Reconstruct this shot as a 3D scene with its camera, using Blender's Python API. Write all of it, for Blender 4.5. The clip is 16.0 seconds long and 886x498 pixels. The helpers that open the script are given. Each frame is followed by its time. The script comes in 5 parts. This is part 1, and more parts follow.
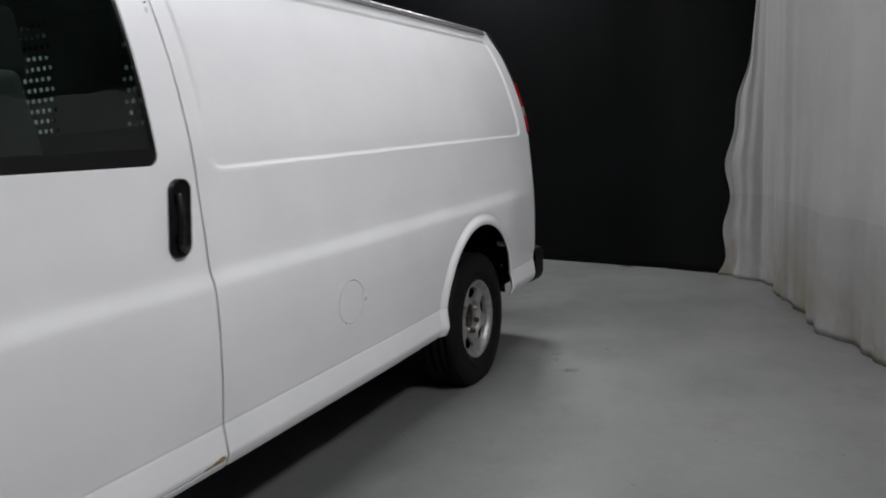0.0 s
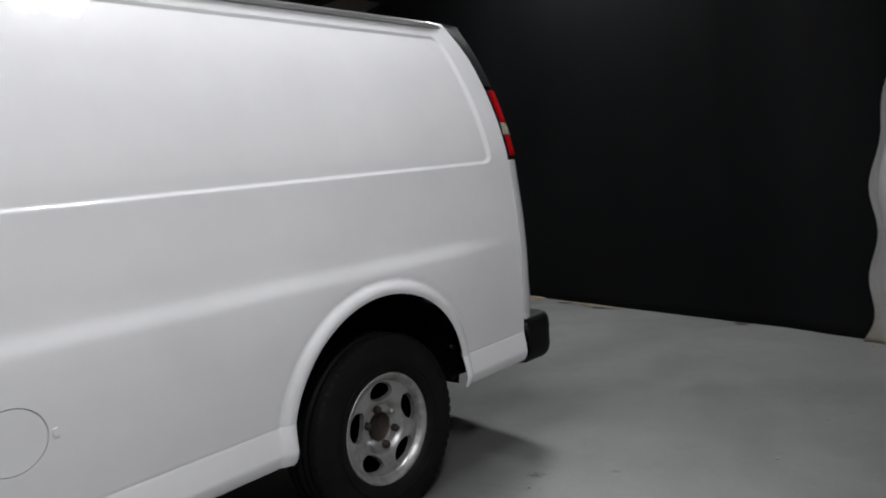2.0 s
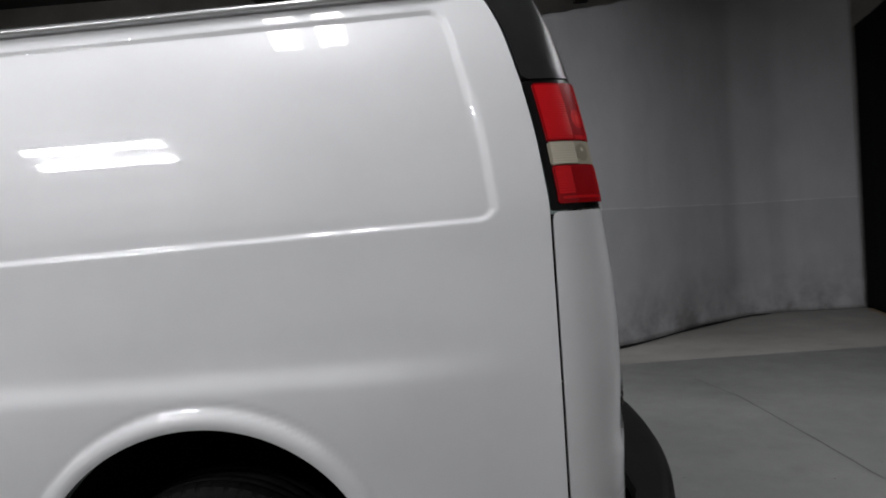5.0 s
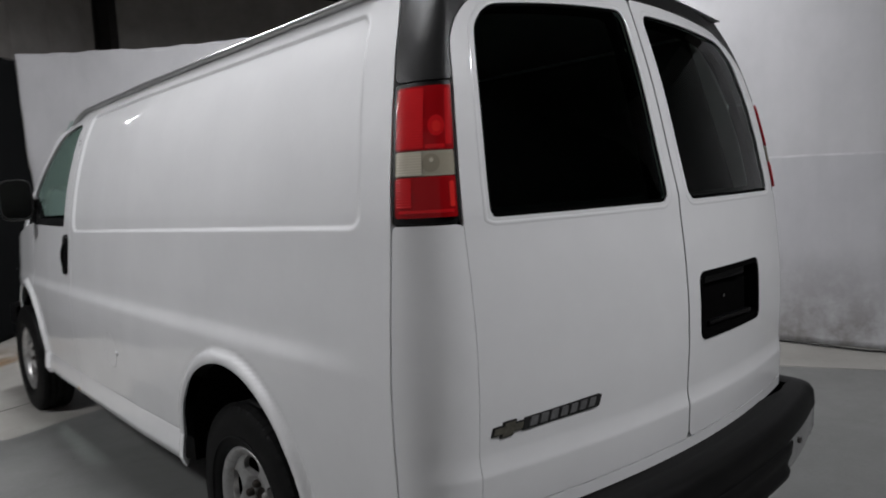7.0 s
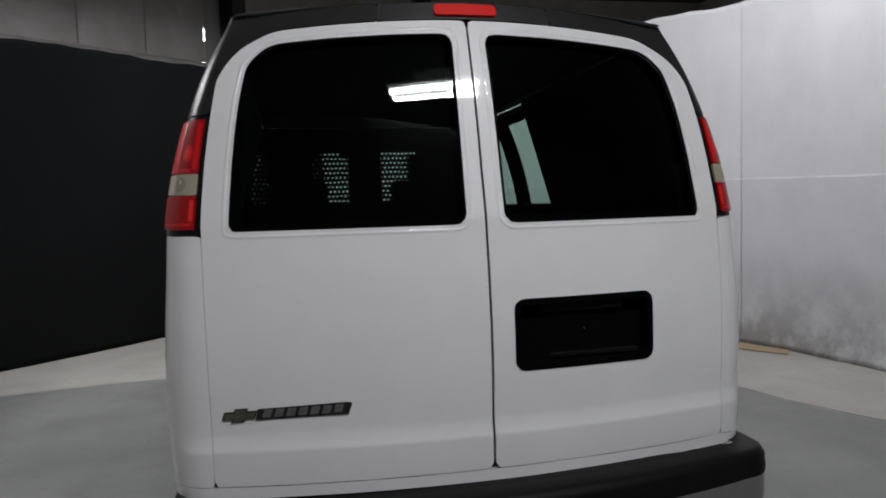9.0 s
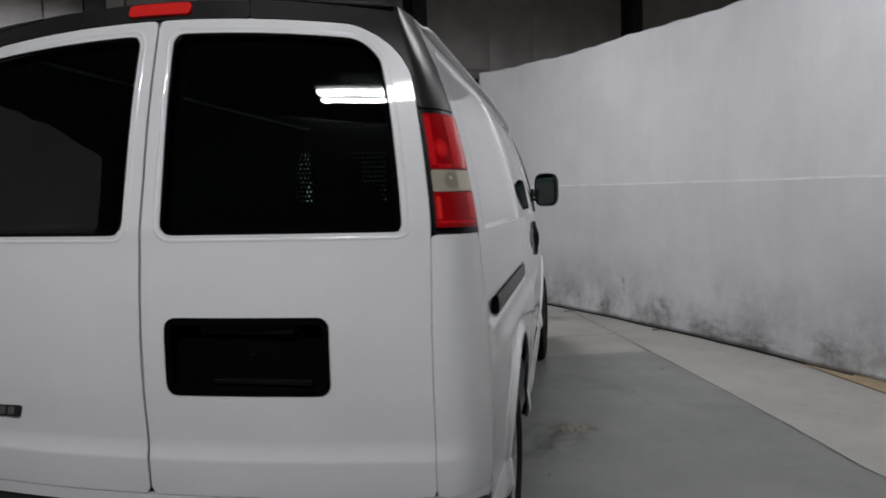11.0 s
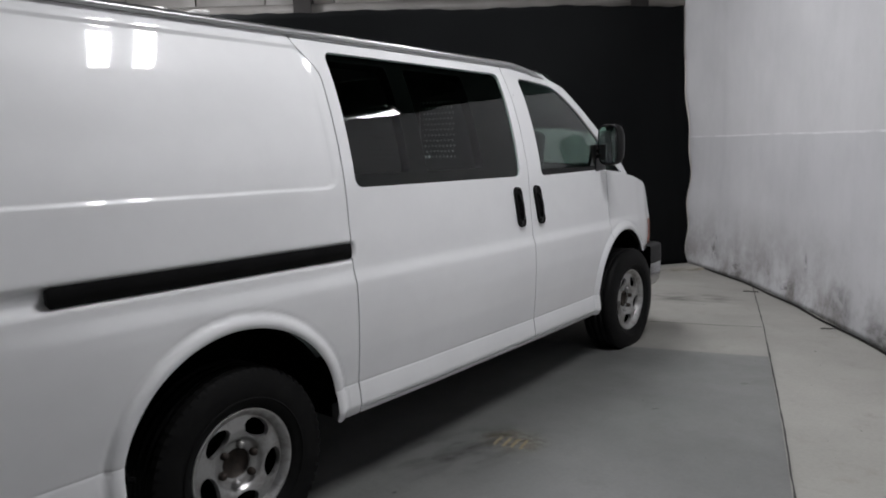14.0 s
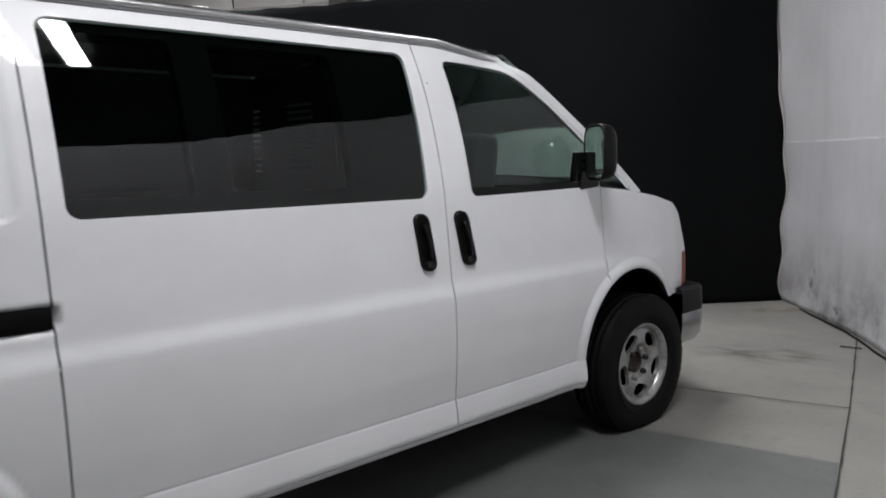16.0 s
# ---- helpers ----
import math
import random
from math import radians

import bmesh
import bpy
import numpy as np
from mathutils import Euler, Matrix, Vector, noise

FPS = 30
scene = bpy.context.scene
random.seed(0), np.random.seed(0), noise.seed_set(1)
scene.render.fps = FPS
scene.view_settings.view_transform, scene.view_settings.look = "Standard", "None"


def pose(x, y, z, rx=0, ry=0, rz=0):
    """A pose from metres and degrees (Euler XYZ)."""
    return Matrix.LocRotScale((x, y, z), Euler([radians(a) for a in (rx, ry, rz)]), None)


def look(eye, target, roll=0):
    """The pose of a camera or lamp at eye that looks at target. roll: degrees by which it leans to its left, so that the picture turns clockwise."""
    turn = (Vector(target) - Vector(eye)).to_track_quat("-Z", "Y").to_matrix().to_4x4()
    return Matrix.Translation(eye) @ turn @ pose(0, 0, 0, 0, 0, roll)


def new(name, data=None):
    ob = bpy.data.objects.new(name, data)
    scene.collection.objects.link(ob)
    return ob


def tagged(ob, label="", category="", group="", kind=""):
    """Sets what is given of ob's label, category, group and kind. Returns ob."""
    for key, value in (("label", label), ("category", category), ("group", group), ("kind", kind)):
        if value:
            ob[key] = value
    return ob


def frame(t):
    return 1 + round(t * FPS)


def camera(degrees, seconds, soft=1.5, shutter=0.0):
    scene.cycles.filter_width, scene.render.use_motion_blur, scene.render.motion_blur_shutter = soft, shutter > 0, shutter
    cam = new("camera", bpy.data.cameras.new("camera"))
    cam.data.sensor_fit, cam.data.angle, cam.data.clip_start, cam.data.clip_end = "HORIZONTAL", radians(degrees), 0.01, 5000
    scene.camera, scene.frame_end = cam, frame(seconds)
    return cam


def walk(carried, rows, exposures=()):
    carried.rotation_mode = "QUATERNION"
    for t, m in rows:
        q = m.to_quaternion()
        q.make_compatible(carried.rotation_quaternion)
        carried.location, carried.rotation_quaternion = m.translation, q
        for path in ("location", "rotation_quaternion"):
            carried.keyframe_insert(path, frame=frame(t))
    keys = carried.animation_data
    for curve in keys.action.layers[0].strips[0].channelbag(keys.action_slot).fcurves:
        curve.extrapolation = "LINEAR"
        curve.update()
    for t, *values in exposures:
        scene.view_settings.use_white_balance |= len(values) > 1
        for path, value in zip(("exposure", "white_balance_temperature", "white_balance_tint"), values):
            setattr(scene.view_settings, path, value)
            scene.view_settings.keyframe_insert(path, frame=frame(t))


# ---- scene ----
cam = camera(63.0, 16.0, 1.8, 0.3)

PATH = [
    (0, (-2.57, 5.055, 1.347), (-1.697, 3.277, 1.067), -2.8),
    (0.5, (-2.748, 4.614, 1.343), (-1.783, 2.881, 1.087), -2.5),
    (1, (-2.881, 4.163, 1.351), (-1.791, 2.504, 1.107), -3.0),
    (1.5, (-2.987, 3.715, 1.342), (-1.797, 2.123, 1.116), -3.1),
    (2, (-3.016, 3.271, 1.306), (-1.697, 1.778, 1.132), -4.9),
    (2.5, (-3.131, 2.781, 1.346), (-1.618, 1.487, 1.157), -3.7),
    (3, (-3.084, 2.323, 1.339), (-1.519, 1.083, 1.223), -4.6),
    (3.5, (-3.035, 1.855, 1.323), (-1.339, 0.797, 1.236), -4.0),
    (4, (-2.974, 1.421, 1.317), (-1.162, 0.575, 1.266), -3.0),
    (4.5, (-2.9, 1.015, 1.328), (-0.935, 0.646, 1.305), -3.6),
    (5.65, (-2.65, -0.02, 1.43), (-0.761, 0.630, 1.33), -2.6),
    (6.8, (-2.165, -0.907, 1.517), (-0.741, 0.485, 1.331), -1.9),
    (7, (-2.044, -1.026, 1.531), (-0.731, 0.468, 1.322), -2.9),
    (7.5, (-1.725, -1.362, 1.533), (-0.649, 0.305, 1.285), -1.6),
    (8, (-1.367, -1.575, 1.522), (-0.5, 0.214, 1.311), -1.7),
    (8.2, (-1.225, -1.66, 1.521), (-0.444, 0.172, 1.333), -2.3),
    (9.25, (-0.37, -1.97, 1.515), (-0.075, 0.001, 1.35), -1.7),
    (10.3, (0.612, -1.921, 1.513), (0.43, 0.065, 1.354), -1.4),
    (10.5, (0.813, -1.853, 1.524), (0.58, 0.127, 1.363), -0.7),
    (11, (1.242, -1.713, 1.516), (0.876, 0.246, 1.353), -1.7),
    (11.5, (1.669, -1.579, 1.51), (1.138, 0.342, 1.346), -2.4),
    (12, (2.047, -1.327, 1.496), (1.377, 0.547, 1.301), -3.2),
    (12.5, (2.438, -1.111, 1.497), (1.62, 0.699, 1.259), -2.4),
    (13, (2.712, -0.822, 1.498), (1.769, 0.923, 1.244), -2.2),
    (13.5, (2.949, -0.508, 1.51), (1.88, 1.162, 1.252), -2.8),
    (14, (3.203, -0.169, 1.532), (1.947, 1.361, 1.246), -2.0),
    (14.5, (3.275, 0.229, 1.509), (1.958, 1.7, 1.194), -3.1),
    (15, (3.307, 0.656, 1.485), (1.924, 2.071, 1.189), -4.4),
    (15.5, (3.281, 1.083, 1.506), (1.787, 2.381, 1.217), -3.2),
    (16, (3.164, 1.504, 1.489), (1.644, 2.781, 1.243), -2.3),
]
walk(cam, [(t, look(eye, target, roll)) for t, eye, target, roll in PATH], ((0, 0.08), (1.0, -0.12), (1.5, -0.04), (2.0, 0.12), (3.2, 0.08), (4.6, 0.05), (8.0, 0.02), (11.0, -0.05), (12.3, -0.13), (13.7, 0.12), (16, 0.13)))

# ---- world, lights, exposure ----
world = bpy.data.worlds.new("dim_hall")
scene.world = world
world.use_nodes = True
world.node_tree.nodes["Background"].inputs["Color"].default_value = (0.6, 0.65, 0.7, 1)
world.node_tree.nodes["Background"].inputs["Strength"].default_value = 0.02
# x, y, height, turn, share of the full output, half the distance between the two banks
LAMPS = [(0.53, -2.7, 4.42, 9, 1.34, 0.115), (2.54, 2.66, 4.3, 16, 0.8, 0.17), (5.2, 7.6, 4.72, -15, 0.8, 0.14), (-0.3, 5.1, 4.25, 45, 1.06, 0.14), (-4.1, 3.75, 4.05, 90, 1.3, 0.14), (-1.25, 1.55, 4.05, 0, 0.42, 0.14), (-1.6, 10.7, 4.15, 60, 0.9, 0.14), (-1.9, -7.2, 4.3, 0, 1.0, 0.14)]
LAMP_POWER = 52.0


def bank_lamp(x, y, z, turn, share):
    data = bpy.data.lights.new("tube_bank_light", "AREA")
    data.shape, data.size, data.size_y = "RECTANGLE", 1.16, 0.15
    data.energy, data.color = LAMP_POWER * share, (0.97, 0.965, 1.0)
    ob = new("tube_bank_light", data)
    ob.matrix_world = pose(x, y, z, 0, 0, turn)
    return ob


for lx, ly, lz, turn, share, apart in LAMPS:
    for side in (-apart, apart):
        bank_lamp(lx - side * math.sin(radians(turn)), ly + side * math.cos(radians(turn)), lz - 0.065, turn, share)


# ---- materials ----
def material(name, base, rough=0.5, metal=0.0, coat=0.0, coat_rough=0.03, spec=0.5):
    m = bpy.data.materials.new(name)
    m.use_nodes = True
    b = m.node_tree.nodes["Principled BSDF"]
    b.inputs["Base Color"].default_value = (*base, 1)
    b.inputs["Roughness"].default_value = rough
    b.inputs["Metallic"].default_value = metal
    b.inputs["Coat Weight"].default_value = coat
    b.inputs["Coat Roughness"].default_value = coat_rough
    b.inputs["Specular IOR Level"].default_value = spec
    return m


def nd(m, kind, **props):
    n = m.node_tree.nodes.new(kind)
    for key, value in props.items():
        if key == "operation":
            n.operation = value
        elif key == "blend":
            n.data_type, n.blend_type = "RGBA", value
    return n


def wire(m, a, b):
    m.node_tree.links.new(a, b)


def bsdf(m):
    return m.node_tree.nodes["Principled BSDF"]


def noise_node(m, scale, detail=4.0, rough=0.6, stretch=None, distort=0.0):
    co = nd(m, "ShaderNodeTexCoord")
    n = nd(m, "ShaderNodeTexNoise")
    n.inputs["Scale"].default_value = scale
    n.inputs["Detail"].default_value = detail
    n.inputs["Roughness"].default_value = rough
    n.inputs["Distortion"].default_value = distort
    if stretch:
        mp = nd(m, "ShaderNodeMapping")
        mp.inputs["Scale"].default_value = stretch
        wire(m, co.outputs["Object"], mp.inputs["Vector"])
        wire(m, mp.outputs["Vector"], n.inputs["Vector"])
    else:
        wire(m, co.outputs["Object"], n.inputs["Vector"])
    return n.outputs["Fac"]


def ramp(m, fac, stops):
    r = nd(m, "ShaderNodeValToRGB")
    while len(r.color_ramp.elements) < len(stops):
        r.color_ramp.elements.new(0.5)
    for e, (p, c) in zip(r.color_ramp.elements, stops):
        e.position = p
        e.color = (*c, 1) if isinstance(c, tuple) else (c, c, c, 1)
    wire(m, fac, r.inputs["Fac"])
    return r.outputs["Color"]


def mixed(m, fac, a, b, blend="MIX"):
    x = nd(m, "ShaderNodeMix", blend=blend)
    for value, slot in ((fac, 0), (a, 6), (b, 7)):
        if isinstance(value, (int, float)):
            x.inputs[slot].default_value = value
        elif isinstance(value, tuple):
            x.inputs[slot].default_value = (*value, 1)
        else:
            wire(m, value, x.inputs[slot])
    return x.outputs[2]


def bump(m, fac, strength, distance=0.01):
    b = nd(m, "ShaderNodeBump")
    b.inputs["Strength"].default_value = strength
    b.inputs["Distance"].default_value = distance
    wire(m, fac, b.inputs["Height"])
    wire(m, b.outputs["Normal"], bsdf(m).inputs["Normal"])


def paint_white():
    m = material("white_car_paint", (0.80, 0.81, 0.82), 0.42, 0, 1.0, 0.02, spec=0.4)
    dust = noise_node(m, 2.2, 5, 0.65)
    wire(m, ramp(m, dust, [(0.3, (0.765, 0.77, 0.775)), (0.7, (0.82, 0.825, 0.83))]), bsdf(m).inputs["Base Color"])
    fine = noise_node(m, 9.0, 6, 0.7)
    wire(m, ramp(m, fine, [(0.35, 0.015), (0.75, 0.06)]), bsdf(m).inputs["Coat Roughness"])
    return m


def black_plastic(name, v=0.02, rough=0.5, grain=260):
    m = material(name, (v, v, v * 1.02), rough, spec=0.2)
    wire(m, ramp(m, noise_node(m, 6, 5), [(0.3, v * 0.8), (0.75, v * 1.35)]), bsdf(m).inputs["Base Color"])
    bump(m, noise_node(m, grain, 3), 0.25, 0.002)
    return m


def glass(name, tint, gloss_rough=0.0):
    m = bpy.data.materials.new(name)
    m.use_nodes = True
    m.node_tree.nodes.clear()
    out, mix = nd(m, "ShaderNodeOutputMaterial"), nd(m, "ShaderNodeMixShader")
    clear, shiny = nd(m, "ShaderNodeBsdfTransparent"), nd(m, "ShaderNodeBsdfGlossy")
    clear.inputs["Color"].default_value = (*tint, 1)
    shiny.inputs["Roughness"].default_value = gloss_rough
    shiny.inputs["Color"].default_value = (1, 1, 1, 1)
    lw = nd(m, "ShaderNodeLayerWeight")
    lw.inputs["Blend"].default_value = 0.5
    rise, scale_up = nd(m, "ShaderNodeMath", operation="POWER"), nd(m, "ShaderNodeMath", operation="MULTIPLY_ADD")
    rise.inputs[1].default_value = 5.0
    scale_up.inputs[1].default_value, scale_up.inputs[2].default_value = 1.20, 0.045
    wire(m, lw.outputs["Facing"], rise.inputs[0])
    wire(m, rise.outputs[0], scale_up.inputs[0])
    wire(m, scale_up.outputs[0], mix.inputs["Fac"])
    wire(m, clear.outputs["BSDF"], mix.inputs[1])
    wire(m, shiny.outputs["BSDF"], mix.inputs[2])
    wire(m, mix.outputs["Shader"], out.inputs["Surface"])
    return m


def cloth(name, a, b, soil_shade=0.0, weave=420, spec=0.2, seam=None, dirt=(0.16, 0.15, 0.14)):
    """Woven backdrop cloth, with faint creases and, where it is soiled, smudges and painted shading near the hem."""
    m = material(name, a, 0.9, spec=spec)
    big = ramp(m, noise_node(m, 0.7, 5, 0.6), [(0.3, a), (0.7, b)])
    streak = noise_node(m, 2.0, 6, 0.65, stretch=(3.0, 3.0, 0.35))
    col = mixed(m, ramp(m, streak, [(0.35, 0.0), (0.8, 0.14)]), big, tuple(0.86 * v for v in a))
    if soil_shade:
        # faint grey handling marks and long vertical streaks
        marks = ramp(m, noise_node(m, 2.6, 7, 0.68, stretch=(1.0, 1.0, 0.6)), [(0.40, 0.0), (0.70, 0.20)])
        col = mixed(m, marks, col, tuple(0.62 * v for v in a))
        runs = ramp(m, noise_node(m, 1.3, 7, 0.7, stretch=(6.0, 6.0, 0.25)), [(0.5, 0.0), (0.8, 0.07)])
        col = mixed(m, runs, col, tuple(0.60 * v for v in a))
        co = nd(m, "ShaderNodeTexCoord")
        sep = nd(m, "ShaderNodeSeparateXYZ")
        wire(m, co.outputs["Object"], sep.inputs[0])
        if seam:
            # lower length of cloth shaded darker, and the stitched edge's light catch painted pale
            upper = nd(m, "ShaderNodeMath", operation="GREATER_THAN")
            upper.inputs[1].default_value = seam
            wire(m, sep.outputs["Z"], upper.inputs[0])
            col = mixed(m, upper.outputs[0], mixed(m, 1.0, col, (0.92, 0.92, 0.93), "MULTIPLY"), col)
            wob = nd(m, "ShaderNodeMath", operation="MULTIPLY_ADD")
            wob.inputs[1].default_value = 0.03
            wire(m, noise_node(m, 1.6, 3), wob.inputs[0])
            wire(m, sep.outputs["Z"], wob.inputs[2])
            # pale line painted where the seam catches the light, broken up by noise
            near = nd(m, "ShaderNodeMath", operation="COMPARE")
            near.inputs[1].default_value, near.inputs[2].default_value = seam + 0.015, 0.0085
            wire(m, wob.outputs[0], near.inputs[0])
            glint_breaks = ramp(m, noise_node(m, 5.0, 4), [(0.35, 0.25), (0.6, 1.0)])
            col = mixed(m, mixed(m, 1.0, near.outputs[0], glint_breaks, "MULTIPLY"), col, tuple(1.13 * v for v in b))
        # hem soil, spread higher up to follow the wall's fading light as well
        low = ramp(m, sep.outputs["Z"], [(0.0, 1.0), (0.12, 0.85), (0.35, 0.5), (0.85, 0.0)])
        blot = ramp(m, noise_node(m, 1.5, 8, 0.74, stretch=(1.0, 1.0, 0.8)), [(0.42, 0.0), (0.60, 1.0)])
        amount = mixed(m, 1.0, low, blot, "MULTIPLY")
        amount = mixed(m, 1.0, amount, (soil_shade, soil_shade, soil_shade), "MULTIPLY")
        col = mixed(m, amount, col, dirt)
    wire(m, col, bsdf(m).inputs["Base Color"])
    bump(m, noise_node(m, weave, 2), 0.12, 0.002)
    return m


def concrete(name, a, b, stain, rough):
    m = material(name, a, rough)
    big = ramp(m, noise_node(m, 0.55, 7, 0.62), [(0.32, a), (0.68, b)])
    spots = ramp(m, noise_node(m, 3.7, 8, 0.7, distort=0.4), [(0.56, 0.0), (0.72, 1.0)])
    col = mixed(m, mixed(m, 1.0, spots, (0.45, 0.45, 0.45), "MULTIPLY"), big, stain)
    fine = ramp(m, noise_node(m, 46, 5, 0.7), [(0.25, 0.9), (0.75, 1.08)])
    col = mixed(m, 1.0, col, fine, "MULTIPLY")
    specks = ramp(m, noise_node(m, 19, 3, 0.5), [(0.735, 0.0), (0.76, 1.0)])
    col = mixed(m, specks, col, tuple(0.35 * v for v in a))
    wire(m, col, bsdf(m).inputs["Base Color"])
    wire(m, ramp(m, noise_node(m, 1.7, 6), [(0.3, rough - 0.1), (0.7, rough + 0.14)]), bsdf(m).inputs["Roughness"])
    bump(m, noise_node(m, 70, 6), 0.10, 0.004)
    return m


def red_lens(name, a, b):
    m = material(name, a, 0.3, 0, 0.35, 0.03, spec=0.12)
    co = nd(m, "ShaderNodeTexCoord")
    w = nd(m, "ShaderNodeTexWave")
    w.inputs["Scale"].default_value = 105
    w.bands_direction = "Z"
    wire(m, co.outputs["Object"], w.inputs["Vector"])
    wire(m, mixed(m, w.outputs["Fac"], a, b), bsdf(m).inputs["Base Color"])
    bump(m, w.outputs["Fac"], 0.03, 0.0008)
    return m


def rubber():
    m = material("tyre_rubber", (0.014, 0.014, 0.015), 0.62, spec=0.14)
    wire(m, ramp(m, noise_node(m, 14, 6, 0.7), [(0.3, 0.003), (0.75, 0.009)]), bsdf(m).inputs["Base Color"])
    bump(m, noise_node(m, 150, 4), 0.2, 0.002)
    return m


def rim_metal():
    m = material("painted_silver_steel", (0.42, 0.42, 0.42), 0.34, 0.75)
    dirt = ramp(m, noise_node(m, 17, 7, 0.72), [(0.45, 0.0), (0.75, 0.75)])
    wire(m, mixed(m, dirt, (0.45, 0.45, 0.445), (0.13, 0.105, 0.08)), bsdf(m).inputs["Base Color"])
    wire(m, ramp(m, noise_node(m, 9, 5), [(0.3, 0.25), (0.7, 0.5)]), bsdf(m).inputs["Roughness"])
    return m


def worn(name, a, b, rough=0.5, metal=0.0, scale=8.0):
    m = material(name, a, rough, metal)
    wire(m, ramp(m, noise_node(m, scale, 6, 0.65), [(0.3, a), (0.72, b)]), bsdf(m).inputs["Base Color"])
    bump(m, noise_node(m, scale * 12, 4), 0.12, 0.003)
    return m


WHITE = paint_white()
BLACK_TRIM = black_plastic("black_moulded_plastic", 0.005, 0.36)
BUMPER_BLACK = black_plastic("grained_bumper_plastic", 0.005, 0.5, 330)
bsdf(BUMPER_BLACK).inputs["Specular IOR Level"].default_value = 0.11
BLACK_SATIN = black_plastic("black_satin_panel", 0.02, 0.3, 500)
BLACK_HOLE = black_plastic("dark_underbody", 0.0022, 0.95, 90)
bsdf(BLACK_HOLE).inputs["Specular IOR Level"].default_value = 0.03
TRACK_BLACK = black_plastic("glossy_black_track", 0.004, 0.22, 500)
bsdf(TRACK_BLACK).inputs["Specular IOR Level"].default_value = 0.09
RUBBER = rubber()
RIM = rim_metal()
GLASS = glass("green_tinted_glass", (0.66, 0.80, 0.74))
MIRROR = material("mirror_glass", (0.82, 0.9, 0.88), 0.02, 1.0)
CHROME = worn("dull_chrome", (0.55, 0.55, 0.56), (0.42, 0.42, 0.43), 0.16, 1.0, 5)
RAIL_METAL = worn("brushed_drip_rail", (0.50, 0.50, 0.50), (0.38, 0.38, 0.38), 0.3, 0.6, 6)
RED = red_lens("red_lens", (0.35, 0.003, 0.006), (0.29, 0.002, 0.005))
RED_MID = red_lens("ribbed_red_lens", (0.66, 0.010, 0.015), (0.54, 0.008, 0.012))
CLEAR_DARK = red_lens("smooth_clear_lens", (0.40, 0.365, 0.285), (0.33, 0.30, 0.23))
RED_BRIGHT = red_lens("bright_red_lens", (0.78, 0.030, 0.025), (0.66, 0.020, 0.018))
CLEAR_LENS = red_lens("clear_ribbed_lens", (0.62, 0.57, 0.46), (0.48, 0.44, 0.35))
BADGE_GREY = worn("dull_grey_plating", (0.34, 0.34, 0.345), (0.20, 0.20, 0.205), 0.32, 0.8, 60)
BADGE_OLIVE = worn("tarnished_emblem_plating", (0.20, 0.19, 0.155), (0.11, 0.105, 0.09), 0.35, 0.7, 60)
BULB_WELL = red_lens("smoked_bulb_well", (0.30, 0.27, 0.205), (0.25, 0.225, 0.17))
AMBER = red_lens("amber_lens", (0.26, 0.055, 0.012), (0.18, 0.035, 0.008))
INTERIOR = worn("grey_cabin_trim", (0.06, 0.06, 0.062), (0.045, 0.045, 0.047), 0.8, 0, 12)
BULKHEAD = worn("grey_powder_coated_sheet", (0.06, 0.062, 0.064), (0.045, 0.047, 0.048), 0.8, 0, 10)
SEAT = worn("dark_seat_cloth", (0.012, 0.012, 0.013), (0.009, 0.009, 0.01), 0.9, 0, 30)
BLACK_CLOTH = cloth("black_backdrop_cloth", (0.0030, 0.0034, 0.0037), (0.0048, 0.0052, 0.0055), spec=0.08)
WHITE_CLOTH = cloth("white_backdrop_cloth", (0.450, 0.450, 0.460), (0.510, 0.510, 0.520), soil_shade=0.9, seam=1.522)
GREY_CLOTH = cloth("off_white_drape_cloth", (0.34, 0.335, 0.33), (0.27, 0.265, 0.26), soil_shade=0.9, seam=0.80, dirt=(0.20, 0.175, 0.12))
PAINTED_FLOOR = concrete("grey_painted_concrete", (0.118, 0.1205, 0.1165), (0.170, 0.172, 0.166), (0.092, 0.092, 0.086), 0.42)
RAW_FLOOR = concrete("pale_bare_concrete", (0.212, 0.206, 0.190), (0.300, 0.292, 0.270), (0.150, 0.136, 0.112), 0.55)
JOINT = worn("dark_joint_filler", (0.06, 0.058, 0.055), (0.035, 0.035, 0.034), 0.9, 0, 20)
TAN = worn("tan_paper_strip", (0.27, 0.20, 0.12), (0.18, 0.14, 0.09), 0.8, 0, 9)
STEEL_DARK = worn("dark_primed_steel", (0.045, 0.04, 0.038), (0.03, 0.026, 0.025), 0.6, 0.2, 5)
WALL_PANEL = worn("dusty_insulation_facing", (0.50, 0.48, 0.46), (0.36, 0.34, 0.32), 0.45, 0, 2.2)
ROOF_DARK = worn("dark_roof_sheet", (0.035, 0.034, 0.034), (0.02, 0.02, 0.02), 0.8, 0, 3)
HOUSING = worn("white_lamp_housing", (0.7, 0.7, 0.7), (0.6, 0.6, 0.6), 0.4, 0, 6)
YELLOW_STAIN = worn("yellow_paint_residue", (0.26, 0.21, 0.12), (0.20, 0.18, 0.13), 0.6, 0, 30)
TUBE = bpy.data.materials.new("lit_tube")
TUBE.use_nodes = True
bsdf(TUBE).inputs["Emission Color"].default_value = (0.95, 0.99, 1.0, 1)
bsdf(TUBE).inputs["Emission Strength"].default_value = 6.0


# ---- mesh helpers ----
def empty(name, label, category, group="", kind=""):
    return tagged(new(name), label, category, group, kind)


